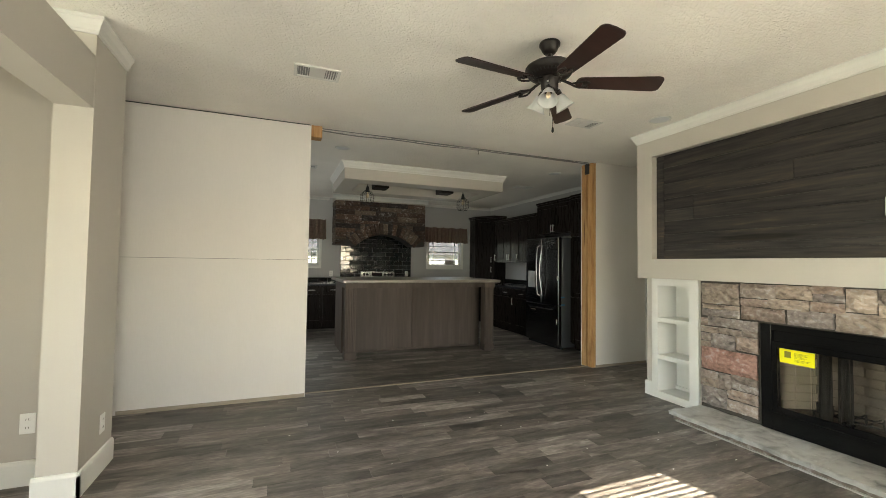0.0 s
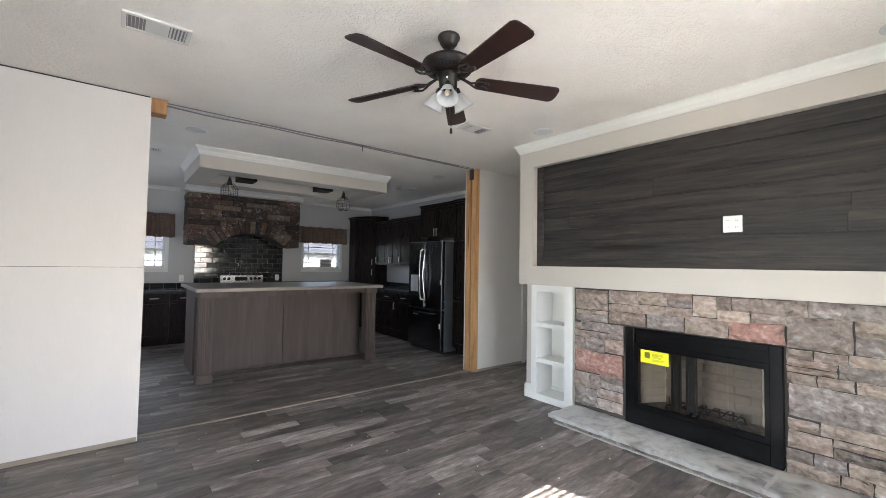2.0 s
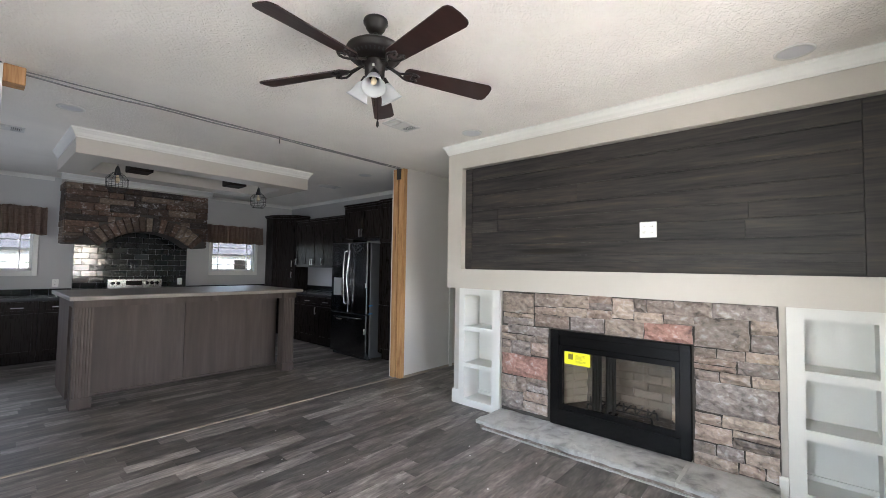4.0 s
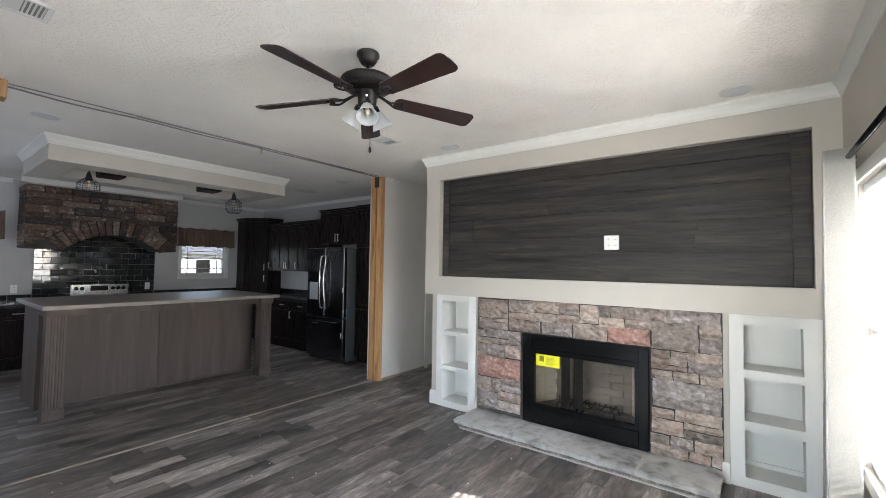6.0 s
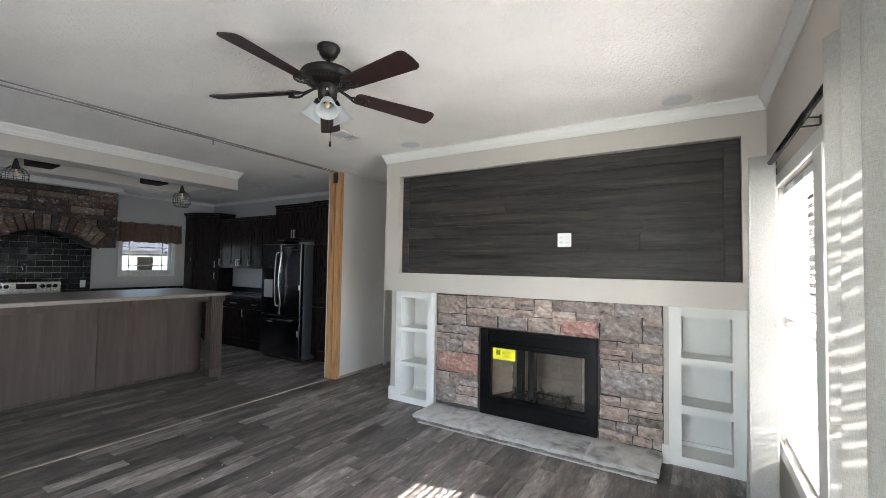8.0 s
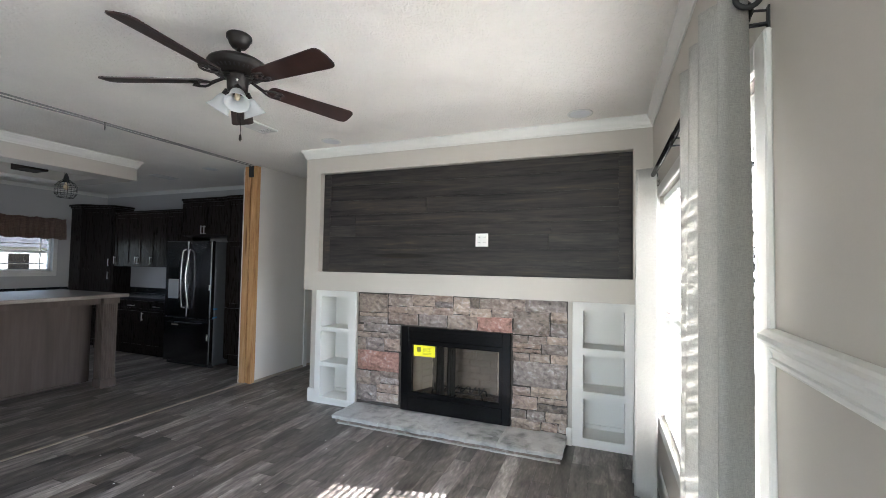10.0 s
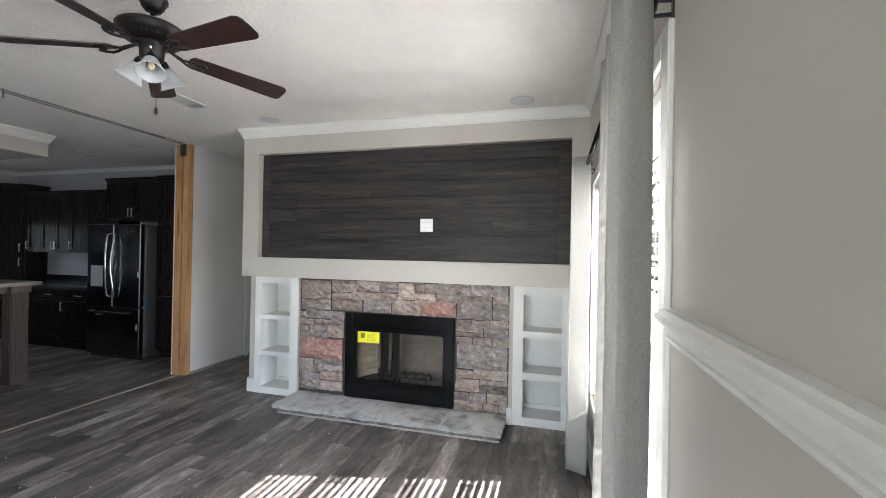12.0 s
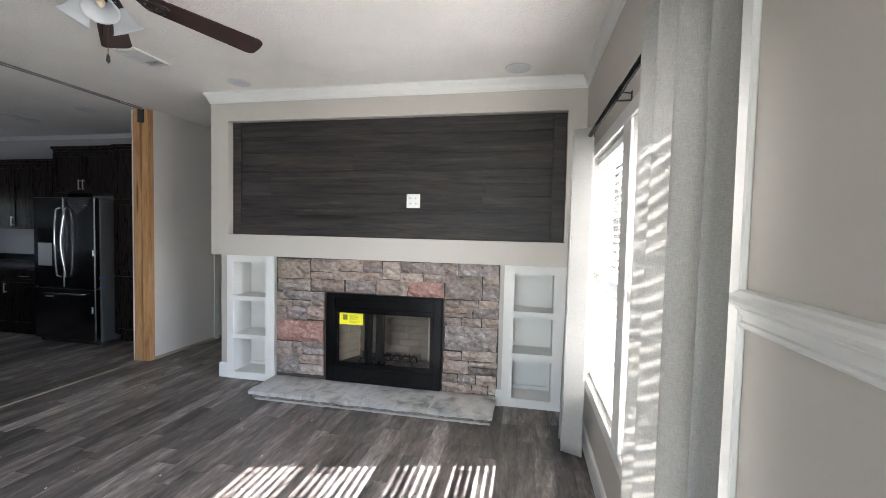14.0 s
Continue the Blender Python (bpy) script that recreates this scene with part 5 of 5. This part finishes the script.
        return (p_left[0] + gx * ca - gy * sa, p_left[1] + gx * sa + gy * ca)
    plan = (p_back, p_left, p_right, p_end, corner)
    part("body", extrude(bmesh.new(), [local(p) for p in plan], "z", 0.0, top), cab_mat, t)
    bm = extrude(bmesh.new(), [local(p, 0.018) for p in plan], "z", top, top + 0.03)
    extrude(bm, [local(p, 0.042) for p in plan], "z", top + 0.03, top + 0.065)
    part("cornice", bm, cab_mat, t)
    f = Front("-y", p_left[1])
    u0, u1 = p_left[0] + 0.04, p_left[0] + width - 0.03
    shaker_door(f, u0, u1, 1.345, top - 0.02, t, "right", 1.455)
    shaker_door(f, u0, u1, 0.12, 1.335, t, "right", 1.225)
    t.rotation_euler = (0, 0, turn)
    return t


corner_pantry((4.48, YN - 0.002), (4.48, 8.88), (4.749, 8.415), (XE - 0.002, 8.415), (XE - 0.002, YN - 0.002), 2.41)
cabinet("wall_cabinet", "-x", 4.75, XE - 0.002, 7.42, 8.36, 1.392, 2.30, [(1.40, 2.29, 3, 1.50)], "espresso shaker wall cabinet with three doors", "kitchen wall cabinets", 0, 0.05)
cabinet("wall_cabinet", "-x", 4.75, XE - 0.002, 6.42, 7.42, 1.392, 2.30, [(1.40, 2.29, 3, 1.50)], "espresso shaker wall cabinet with three doors", "kitchen wall cabinets", 0, 0.05)
cabinet("wall_cabinet", "-x", 4.55, XE - 0.002, 5.44, 6.40, 1.885, 2.41, [(1.90, 2.40, 2, 1.98)], "deep espresso cabinet over the fridge", "kitchen wall cabinets", 0, 0.06)
cabinet("pantry_cupboard", "-x", 4.50, XE - 0.002, 4.75, 5.39, 0.0, 2.41, [(1.80, 2.40, 1, 1.95), (0.85, 1.79, 1, 1.55), (0.12, 0.84, 1, 0.70)], "tall espresso pantry cupboard beside the fridge", "kitchen tall cupboards", 0.1, 0.06)

fridge = thing("refrigerator", 4.65, 5.92, 0.0, "black stainless french-door refrigerator with curved steel handles", "refrigerator")
fy0, fy1, fx = 5.405, 6.335, 4.255
part("body", boxes((fx + 0.075, 5.02, fy0 + 0.004, fy1 - 0.004, 0.03, 1.79), bevel=0.006), fridge_side, fridge, "grey painted steel case")
fm = (fy0 + fy1) / 2
for a, b in ((fy0, fm - 0.002), (fm + 0.002, fy1)):
    part("door", boxes((fx, fx + 0.068, a, b, 0.70, 1.80), bevel=0.010), steel_dark, fridge)
dr = part("freezer_drawer", boxes((fx, fx + 0.068, fy0, fy1, 0.06, 0.692), bevel=0.010), steel_dark, fridge)
part("kick_plate", boxes((fx + 0.06, fx + 0.10, fy0 + 0.01, fy1 - 0.01, 0.005, 0.06)), black_matte, fridge)
for y, s in ((fm - 0.045, -1), (fm + 0.045, 1)):
    pts = [(fx + 0.005, y, 0.83)] + [(fx - 0.03 - 0.035 * math.sin(math.pi * k / 10), y + s * 0.018 * math.cos(math.pi * k / 10) ** 2, 0.85 + 0.80 * k / 10) for k in range(11)] + [(fx + 0.005, y, 1.67)]
    tube("handle", pts, 0.012, steel, fridge, "curved steel handle", res=4)
tube("handle", [(fx + 0.005, fy0 + 0.14, 0.63), (fx - 0.05, fy0 + 0.15, 0.63), (fx - 0.055, fm, 0.63), (fx - 0.05, fy1 - 0.15, 0.63), (fx + 0.005, fy1 - 0.14, 0.63)], 0.012, steel_dark, fridge, "dark steel drawer handle", res=4)
disp = part("dispenser", boxes((fx - 0.002, fx + 0.012, fy1 - 0.30, fy1 - 0.07, 0.95, 1.42)), black_metal, fridge, "black water and ice dispenser")
part("dispenser_tray", boxes((fx - 0.006, fx - 0.001, fy1 - 0.29, fy1 - 0.08, 0.96, 1.24)), disp_mat, disp, "bright steel dispenser bay")
part("badge", boxes((fx - 0.003, fx, fy0 + 0.09, fy0 + 0.15, 1.70, 1.715)), steel, fridge, "small steel badge")
part("energy_sticker", boxes((fx - 0.0015, fx, fm + 0.16, fm + 0.30, 0.575, 0.59)), strip_mat, fridge, "pale sticker strip")
part("tag", boxes((fx - 0.0015, fx, fy0 + 0.012, fy0 + 0.035, 1.10, 1.17)), plastic, fridge, "white paper tag")
part("tag", boxes((fx - 0.0015, fx, fy0 + 0.03, fy0 + 0.055, 0.40, 0.48)), plastic, fridge, "white paper tag")
for z in (0.70, 0.82):
    part("tape", boxes((fx + 0.05, fx + 0.12, fy0 - 0.0015, fy0 + 0.003, z, z + 0.022)), blue_tape, fridge, "blue packing tape")
bm = bmesh.new()
vs = [bm.verts.new(p) for p in ((fx - 0.003, fm - 0.03, 1.795), (fx - 0.012, fm - 0.20, 1.60), (fx - 0.004, fy0 + 0.14, 1.66), (fx - 0.014, fm - 0.12, 1.70), (fx - 0.004, fy0 + 0.06, 1.79))]
for q in ((0, 1, 3), (1, 2, 3), (2, 4, 3), (4, 0, 3)):
    bm.faces.new([vs[i] for i in q])
part("film", bm, film_mat, fridge, "loose clear protective film")

# range with its back panel
rng = thing("kitchen_range", (RX0 + RX1) / 2, 8.87, 0.0, "stainless electric range with a knob panel at the back", "range")
part("body", boxes((RX0, RX1, 8.56, 9.14, 0.02, 0.905), bevel=0.004), steel, rng)
part("oven_door", boxes((RX0 + 0.01, RX1 - 0.01, 8.535, 8.56, 0.22, 0.80), bevel=0.004), black_metal, rng)
tube("oven_handle", [(RX0 + 0.07, 8.535, 0.76), (RX0 + 0.08, 8.49, 0.76), (RX1 - 0.08, 8.49, 0.76), (RX1 - 0.07, 8.535, 0.76)], 0.011, steel, rng)
part("cooktop", boxes((RX0, RX1, 8.54, 9.08, 0.905, 0.916), bevel=0.003), black_metal, rng)
bg = part("back_panel", boxes((RX0, RX1, 9.08, 9.15, 0.916, 1.155), bevel=0.008), steel, rng, "steel control panel")
part("display", boxes((RX0 + 0.25, RX0 + 0.48, 9.077, 9.08, 1.045, 1.125)), black_metal, bg)
for u in (0.07, 0.145, 0.545, 0.62, 0.695):
    part("knob", cyl(bmesh.new(), RX0 + u, 1.085, 9.05, 9.08, 0.026, n=18, axis="y"), black_metal, bg, smooth=True)

# tiles behind the range and the low tile upstand
splash = thing("tile_backsplash", 2.16, YN, 0.912, "glossy black subway tile backsplash with pale joints", "backsplash", kind="structure")
part("grout_bed", boxes((1.36, 2.97, YN - 0.006, YN - 0.001, 0.912, 2.05)), tile_grout, splash)
tw, th = 0.2, 0.0955
tile_me = finish(boxes((-tw / 2 + 0.002, tw / 2 - 0.002, -0.009, 0.0, -th / 2 + 0.002, th / 2 - 0.002), bevel=0.004), "tile", tile_mat)
half_me = finish(boxes((-tw / 4 + 0.002, tw / 4 - 0.002, -0.009, 0.0, -th / 2 + 0.002, th / 2 - 0.002), bevel=0.004), "tile", tile_mat)
for r in range(12):
    z = 0.912 + (r + 0.5) * th
    x = 1.363
    first = True
    while x < 2.94:
        short = (first and r % 2) or x + tw > 2.975
        w = tw / 2 if short else tw
        o = new("tile", half_me if short else tile_me)
        o.parent = splash
        o.location = Vector((x + w / 2, YN - 0.005, z)) - ORIGIN[splash.name]
        o.rotation_euler = (random.uniform(-0.007, 0.007), 0, random.uniform(-0.009, 0.009))
        x += w
        first = False


def upstand(name, facing, a0, a1, plane):
    t = thing(name, a0 if facing == "-y" else plane, plane if facing == "-y" else a0, 0.912, "single row of glossy black tiles above the counter", "backsplash", kind="structure")
    f = Front(facing, plane)
    part("grout_bed", boxes(f.at(a0, a1, 0.912, 1.016, 0.001, 0.005)), tile_grout, t)
    a = a0
    while a < a1 - 0.03:
        b = min(a + 0.2, a1)
        part("tile", boxes(f.at(a + 0.002, b - 0.002, 0.914, 1.012, 0.004, 0.012), bevel=0.003), tile_mat, t)
        a = b


upstand("tile_upstand", "-y", -0.5, 1.36, YN)
upstand("tile_upstand", "-y", 2.97, 4.475, YN)
upstand("tile_upstand", "-x", 6.42, 8.41, XE)
outlet_plate("wall_outlet", 1.17, YN - 0.001, 1.10, 0.075, 0.12, "-y", "white outlet plate on the kitchen wall", 1)
outlet_plate("wall_outlet", 2.86, YN - 0.015, 1.10, 0.075, 0.12, "-y", "white outlet plate on the black tiles", 1)
pf = thing("pot_filler", 2.12, YN - 0.015, 1.38, "small chrome wall fitting on the black tiles", "tap")
part("rosette", cyl(bmesh.new(), 2.12, 1.38, YN - 0.035, YN - 0.014, 0.028, n=20, axis="y"), steel, pf, smooth=True)
tube("spout", [(2.12, YN - 0.03, 1.38), (2.12, YN - 0.09, 1.385), (2.10, YN - 0.10, 1.36), (2.10, YN - 0.10, 1.34)], 0.009, steel, pf)

# stone range hood with an arch
HX0, HX1, HZ0, HZ1, HY = 1.18, 3.13, 1.712, 2.635, 8.66
AX, AZ, AR = 2.237, 1.04, 0.912
hood = thing("range_hood", 2.155, 8.9, HZ0, "brown ledgestone range hood with a segmental arch", "range hood", kind="structure")
bm = bmesh.new()
n = 40
cols = []
for k in range(n + 1):
    x = HX0 + 0.02 + (HX1 - HX0 - 0.04) * k / n
    d = abs(x - AX)
    zb = AZ + math.sqrt(AR * AR - d * d) if d < 0.611 else HZ0
    cols.append([bm.verts.new((x, y, z)) for y, z in ((HY + 0.03, zb), (HY + 0.03, HZ1), (YN - 0.002, HZ1), (YN - 0.002, zb))])
for a, b in zip(cols, cols[1:]):
    for k in range(4):
        bm.faces.new((a[k], b[k], b[(k + 1) % 4], a[(k + 1) % 4]))
bm.faces.new(cols[0])
bm.faces.new(cols[-1])
part("hood_core", bm, mortar, hood)
rnd = random.Random(7)
steps = 17
span = math.acos((HZ0 - AZ) / AR) + 0.05
for k in range(steps):
    a0, a1 = -span + 2 * span * k / steps, -span + 2 * span * (k + 1) / steps
    r1 = AR + rnd.uniform(0.225, 0.26)
    g0 = 0.006
    quad = []
    for a, r in ((a0 + g0, AR), (a1 - g0, AR), (a1 - g0 * 0.7, r1), (a0 + g0 * 0.7, r1)):
        quad.append((AX + r * math.sin(a), AZ + r * math.cos(a)))
    bm = bmesh.new()
    extrude(bm, [(u, v) for u, v in quad], "y", HY - 0.012 + rnd.uniform(-0.008, 0.008), HY + 0.05)
    bmesh.ops.bevel(bm, geom=bm.edges[:], offset=0.006, segments=1, affect="EDGES")
    part("voussoir", bm, hood_stones[rnd.choice((0, 0, 2, 2, 1))], hood)
z = HZ0 + 0.004
while z < HZ1 - 0.03:
    h = rnd.choice((0.052, 0.075, 0.095, 0.115))
    if z + h > HZ1 - 0.05:
        h = HZ1 - z
    x = HX0
    while x < HX1 - 0.02:
        w = rnd.uniform(0.16, 0.52)
        if x + w > HX1 - 0.10:
            w = HX1 - x
        zm, a, b = z + h / 2, x, x + w
        # keep clear of the arch ring
        rr = AR + 0.25
        if zm < AZ + rr:
            half = math.sqrt(max(0.0, rr * rr - (zm - AZ) ** 2))
            lo, hi = AX - half, AX + half
            if a >= lo and b <= hi:
                x += w
                continue
            spans = [(a, min(b, lo)), (max(a, hi), b)]
        else:
            spans = [(a, b)]
        for p, q in spans:
            if q - p > 0.035:
                part("stone", boxes((p + 0.003, q - 0.003, HY + rnd.uniform(-0.022, 0.012), HY + 0.05, z + 0.003, z + h - 0.003), bevel=0.006), hood_stones[rnd.choice((0, 0, 0, 1, 1, 2))], hood)
        x += w
    for side in (HX0, HX1 - 0.03):
        part("stone", boxes((side - 0.008 + rnd.uniform(-0.006, 0.006), side + 0.038, HY + 0.052, YN - 0.004, z + 0.003, z + h - 0.003), bevel=0.005), hood_stones[rnd.choice((0, 1, 2))], hood)
    z += h
crown("trim", "x", HX0 - 0.06, HX1 + 0.06, HY - 0.01, -1, H, k=0.9)
structure("hood_top", boxes((HX0, HX1, HY, YN, HZ1 + 0.002, H)), paint, "greige box above the stone hood", "soffit")


def small_window(name, x0, x1):
    w = thing(name, (x0 + x1) / 2, YN, KZ0, "white vinyl kitchen window with muntins, bright outside", "window", kind="structure")
    y0, y1 = YN + 0.07, YN + 0.11
    xm = (x0 + x1) / 2
    zm = 1.60
    part("window_frame", boxes((x0, x0 + 0.03, y0, y1, KZ0, KZ1), (x1 - 0.03, x1, y0, y1, KZ0, KZ1), (x0, x1, y0, y1, KZ0, KZ0 + 0.035), (x0, x1, y0, y1, KZ1 - 0.035, KZ1), (x0, x1, y0 - 0.008, y1, zm, zm + 0.035)), vinyl, w)
    part("muntin", boxes((x0 + 0.13, x0 + 0.144, y0 + 0.01, y0 + 0.018, KZ0, KZ1), (x1 - 0.14, x1 - 0.126, y0 + 0.009, y0 + 0.019, KZ0, KZ1), (x0, x1, y0 + 0.01, y0 + 0.018, KZ0 + 0.12, KZ0 + 0.134), (x0, x1, y0 + 0.01, y0 + 0.018, KZ0 + 0.46, KZ0 + 0.474)), vinyl, w)
    pane = part("pane", boxes((x0 + 0.03, x1 - 0.03, y0 + 0.02, y0 + 0.024, KZ0 + 0.03, KZ1 - 0.03)), dimmed_glass, w)
    pane.visible_shadow = False
    part("window_sill", boxes((x0 - 0.02, x1 + 0.02, YN - 0.02, YN + 0.07, KZ0 - 0.02, KZ0), bevel=0.003), trim_white, w)
    casing(x0, x1, KZ0 - 0.02, KZ1, 0.06, YN, -1)


def valance(x0, x1, z0, z1, label):
    t = thing("window_valance", (x0 + x1) / 2, YN - 0.06, z0, label, "valance", "kitchen window valances")
    bm = bmesh.new()
    nu, nv = 120, 12
    rows = []
    for j in range(nv + 1):
        v = j / nv
        row = []
        for i in range(nu + 1):
            u = i / nu
            pinch = 1.0 - 0.75 * math.exp(-((v - 0.86) / 0.06) ** 2)
            a = u * 2 * math.pi * 13
            y = YN - 0.075 - (0.026 * math.sin(a + 2.2 * math.sin(9 * u)) + 0.013 * math.sin(2.3 * a + 2)) * pinch * (0.6 + 0.4 * (1 - v))
            row.append(bm.verts.new((x0 + (x1 - x0) * u + 0.008 * math.cos(a) * (1 - v), y, z0 + (z1 - z0) * v + (0.004 * math.sin(a * 1.5) + 0.007 * math.sin(a * 0.37 + 1)) * (1 if v in (0.0, 1.0) else 0))))
        rows.append(row)
    for j in range(nv):
        for i in range(nu):
            bm.faces.new((rows[j][i], rows[j][i + 1], rows[j + 1][i + 1], rows[j + 1][i]))
    c = part("cloth", bm, valance_mat, t, smooth=True)
    so = c.modifiers.new("thickness", "SOLIDIFY")
    so.thickness = 0.002
    part("rod", cyl(bmesh.new(), YN - 0.045, z0 + (z1 - z0) * 0.86, x0 - 0.01, x1 + 0.01, 0.006, n=10, axis="x"), trim_white, t)
    for x in (x0, x1):
        part("rod_return", boxes((x - 0.006, x + 0.006, YN - 0.08, YN - 0.001, z0 + (z1 - z0) * 0.83, z0 + (z1 - z0) * 0.89)), valance_mat, t)


small_window("window_3", *KW[0])
small_window("window_4", *KW[1])
valance(-0.04, 1.03, 1.835, 2.255, "gathered brown striped window valance on a rod")
valance(3.275, 4.36, 1.845, 2.20, "gathered brown striped window valance on a rod")


def cage_pendant(x, y, top):
    t = thing("pendant_light", x, y, 2.25, "black wire cage pendant light over the island", "pendant light", "island pendants")
    part("socket", lathe(bmesh.new(), [(0.001, 2.545), (0.012, 2.54), (0.022, 2.51), (0.030, 2.47), (0.034, 2.44), (0.001, 2.438)], x, y, 18), black_matte, t, smooth=True)
    tube("cord", [(x, y, 2.54), (x, y, 2.58), (x - 0.012, y, 2.60), (x - 0.008, y, top)], 0.004, black_matte, t)
    prof = [(0.034, 2.47), (0.075, 2.435), (0.105, 2.395), (0.105, 2.30), (0.075, 2.255), (0.03, 2.25)]
    for k in range(10):
        a = 2 * math.pi * k / 10
        tube("wire", [(x + r * math.cos(a), y + r * math.sin(a), z) for r, z in prof], 0.0022, black_matte, t, res=1)
    for r, z in ((0.105, 2.395), (0.105, 2.347), (0.105, 2.30), (0.075, 2.255), (0.075, 2.435)):
        tube("ring", [(x + r * math.cos(2 * math.pi * k / 24), y + r * math.sin(2 * math.pi * k / 24), z) for k in range(25)], 0.0022, black_matte, t, res=1)
    bm = bmesh.new()
    lathe(bm, [(0.012, 2.44), (0.014, 2.42), (0.026, 2.385), (0.020, 2.355), (0.001, 2.345)], x, y, 16)
    part("bulb", bm, bulb_mat, t, "unlit bulb", smooth=True)


cage_pendant(1.37, 6.70 - 0.35, H - 0.001)
cage_pendant(3.0, 6.70 - 0.35, H - 0.001)
for x in (1.50, 2.62):
    whole("ceiling_beam", boxes((x, x + 0.23, 6.40, TY1 - 0.350, 2.540, 2.672), bevel=0.006), dark_beam, "short dark-stained wooden beam in the soffit opening", "beam", "soffit beams")
    whole("beam_hanger", boxes((x + 0.09, x + 0.14, 6.45, 6.60, 2.673, H - 0.001)), dark_beam, "dark wooden hanger above the soffit beam", "beam hanger", "soffit beam hangers")

outlet_plate("wall_outlet", -0.899, 3.24, 0.30, 0.075, 0.12, "+x", "white outlet plate on the column side", 1)
outlet_plate("wall_outlet", -1.24, 3.189, 0.36, 0.075, 0.12, "-y", "white outlet plate on the foyer wall", 1)

# crumbs of drywall left on the floor
bm = bmesh.new()
rnd = random.Random(3)
for k in range(46):
    x, y, s = rnd.uniform(0.0, 3.6), rnd.uniform(0.9, 4.2), rnd.uniform(0.002, 0.006)
    bmesh.ops.create_icosphere(bm, subdivisions=1, radius=s, matrix=Matrix.Translation((x, y, 0.004)) @ Matrix.Diagonal((1.4, 1, 0.5, 1)))
whole("floor_debris", bm, plastic, "scattered white crumbs of plaster on the floor", "debris", kind="stuff")

# neighbouring house seen through the kitchen windows
nb = thing("neighbour_house", 6.0, 45.0, -0.62, "pale single-storey neighbouring house with a grey roof", "house")
part("wall", boxes((-8, 20, 42, 50, -0.62, 2.3)), siding_mat, nb)
bm = bmesh.new()
extrude(bm, [(41.5, 2.3), (50.5, 2.3), (46, 4.2)], "x", -8.5, 20.5)
part("roof", bm, roof_mat, nb)
for x in (-5, 17):
    part("window", boxes((x, x + 1.2, 41.94, 42.02, 0.6, 1.8)), black_metal, nb)

# ---- floor planks ----
PW = 0.1225
LENGTHS = (0.305, 0.458, 0.61, 0.915, 0.915)
floor_ob = bpy.data.objects["floor"]
plank_me = {w: finish(boxes((-w / 2 + 0.0006, w / 2 - 0.0006, -PW / 2 + 0.0006, PW / 2 - 0.0006, -0.006, 0.0), bevel=0.0008), "plank", plank_mat) for w in set(LENGTHS)}
rnd = random.Random(11)
far = bmesh.new()
y = YS + PW / 2 - 0.02
while y < YN:
    x = -4.0 - rnd.uniform(0, 0.9)
    while x < 5.5:
        w = rnd.choice(LENGTHS)
        xc = x + w / 2
        if 0.1 < xc < 4.0 and 0.5 < y < YM + 0.2:
            o = new("plank", plank_me[w])
            o.parent, o.location = floor_ob, (xc, y, 0.0)
        else:
            box(far, x + 0.0006, x + w - 0.0006, y - PW / 2 + 0.0006, y + PW / 2 - 0.0006, -0.005, 0.0)
        x += w
    y += PW
ob = new("planks_beyond", finish(far, "planks_beyond", plank_joined))
ob.parent = floor_ob
tagged(ob, "grey-brown vinyl planks further off", kind="stuff")
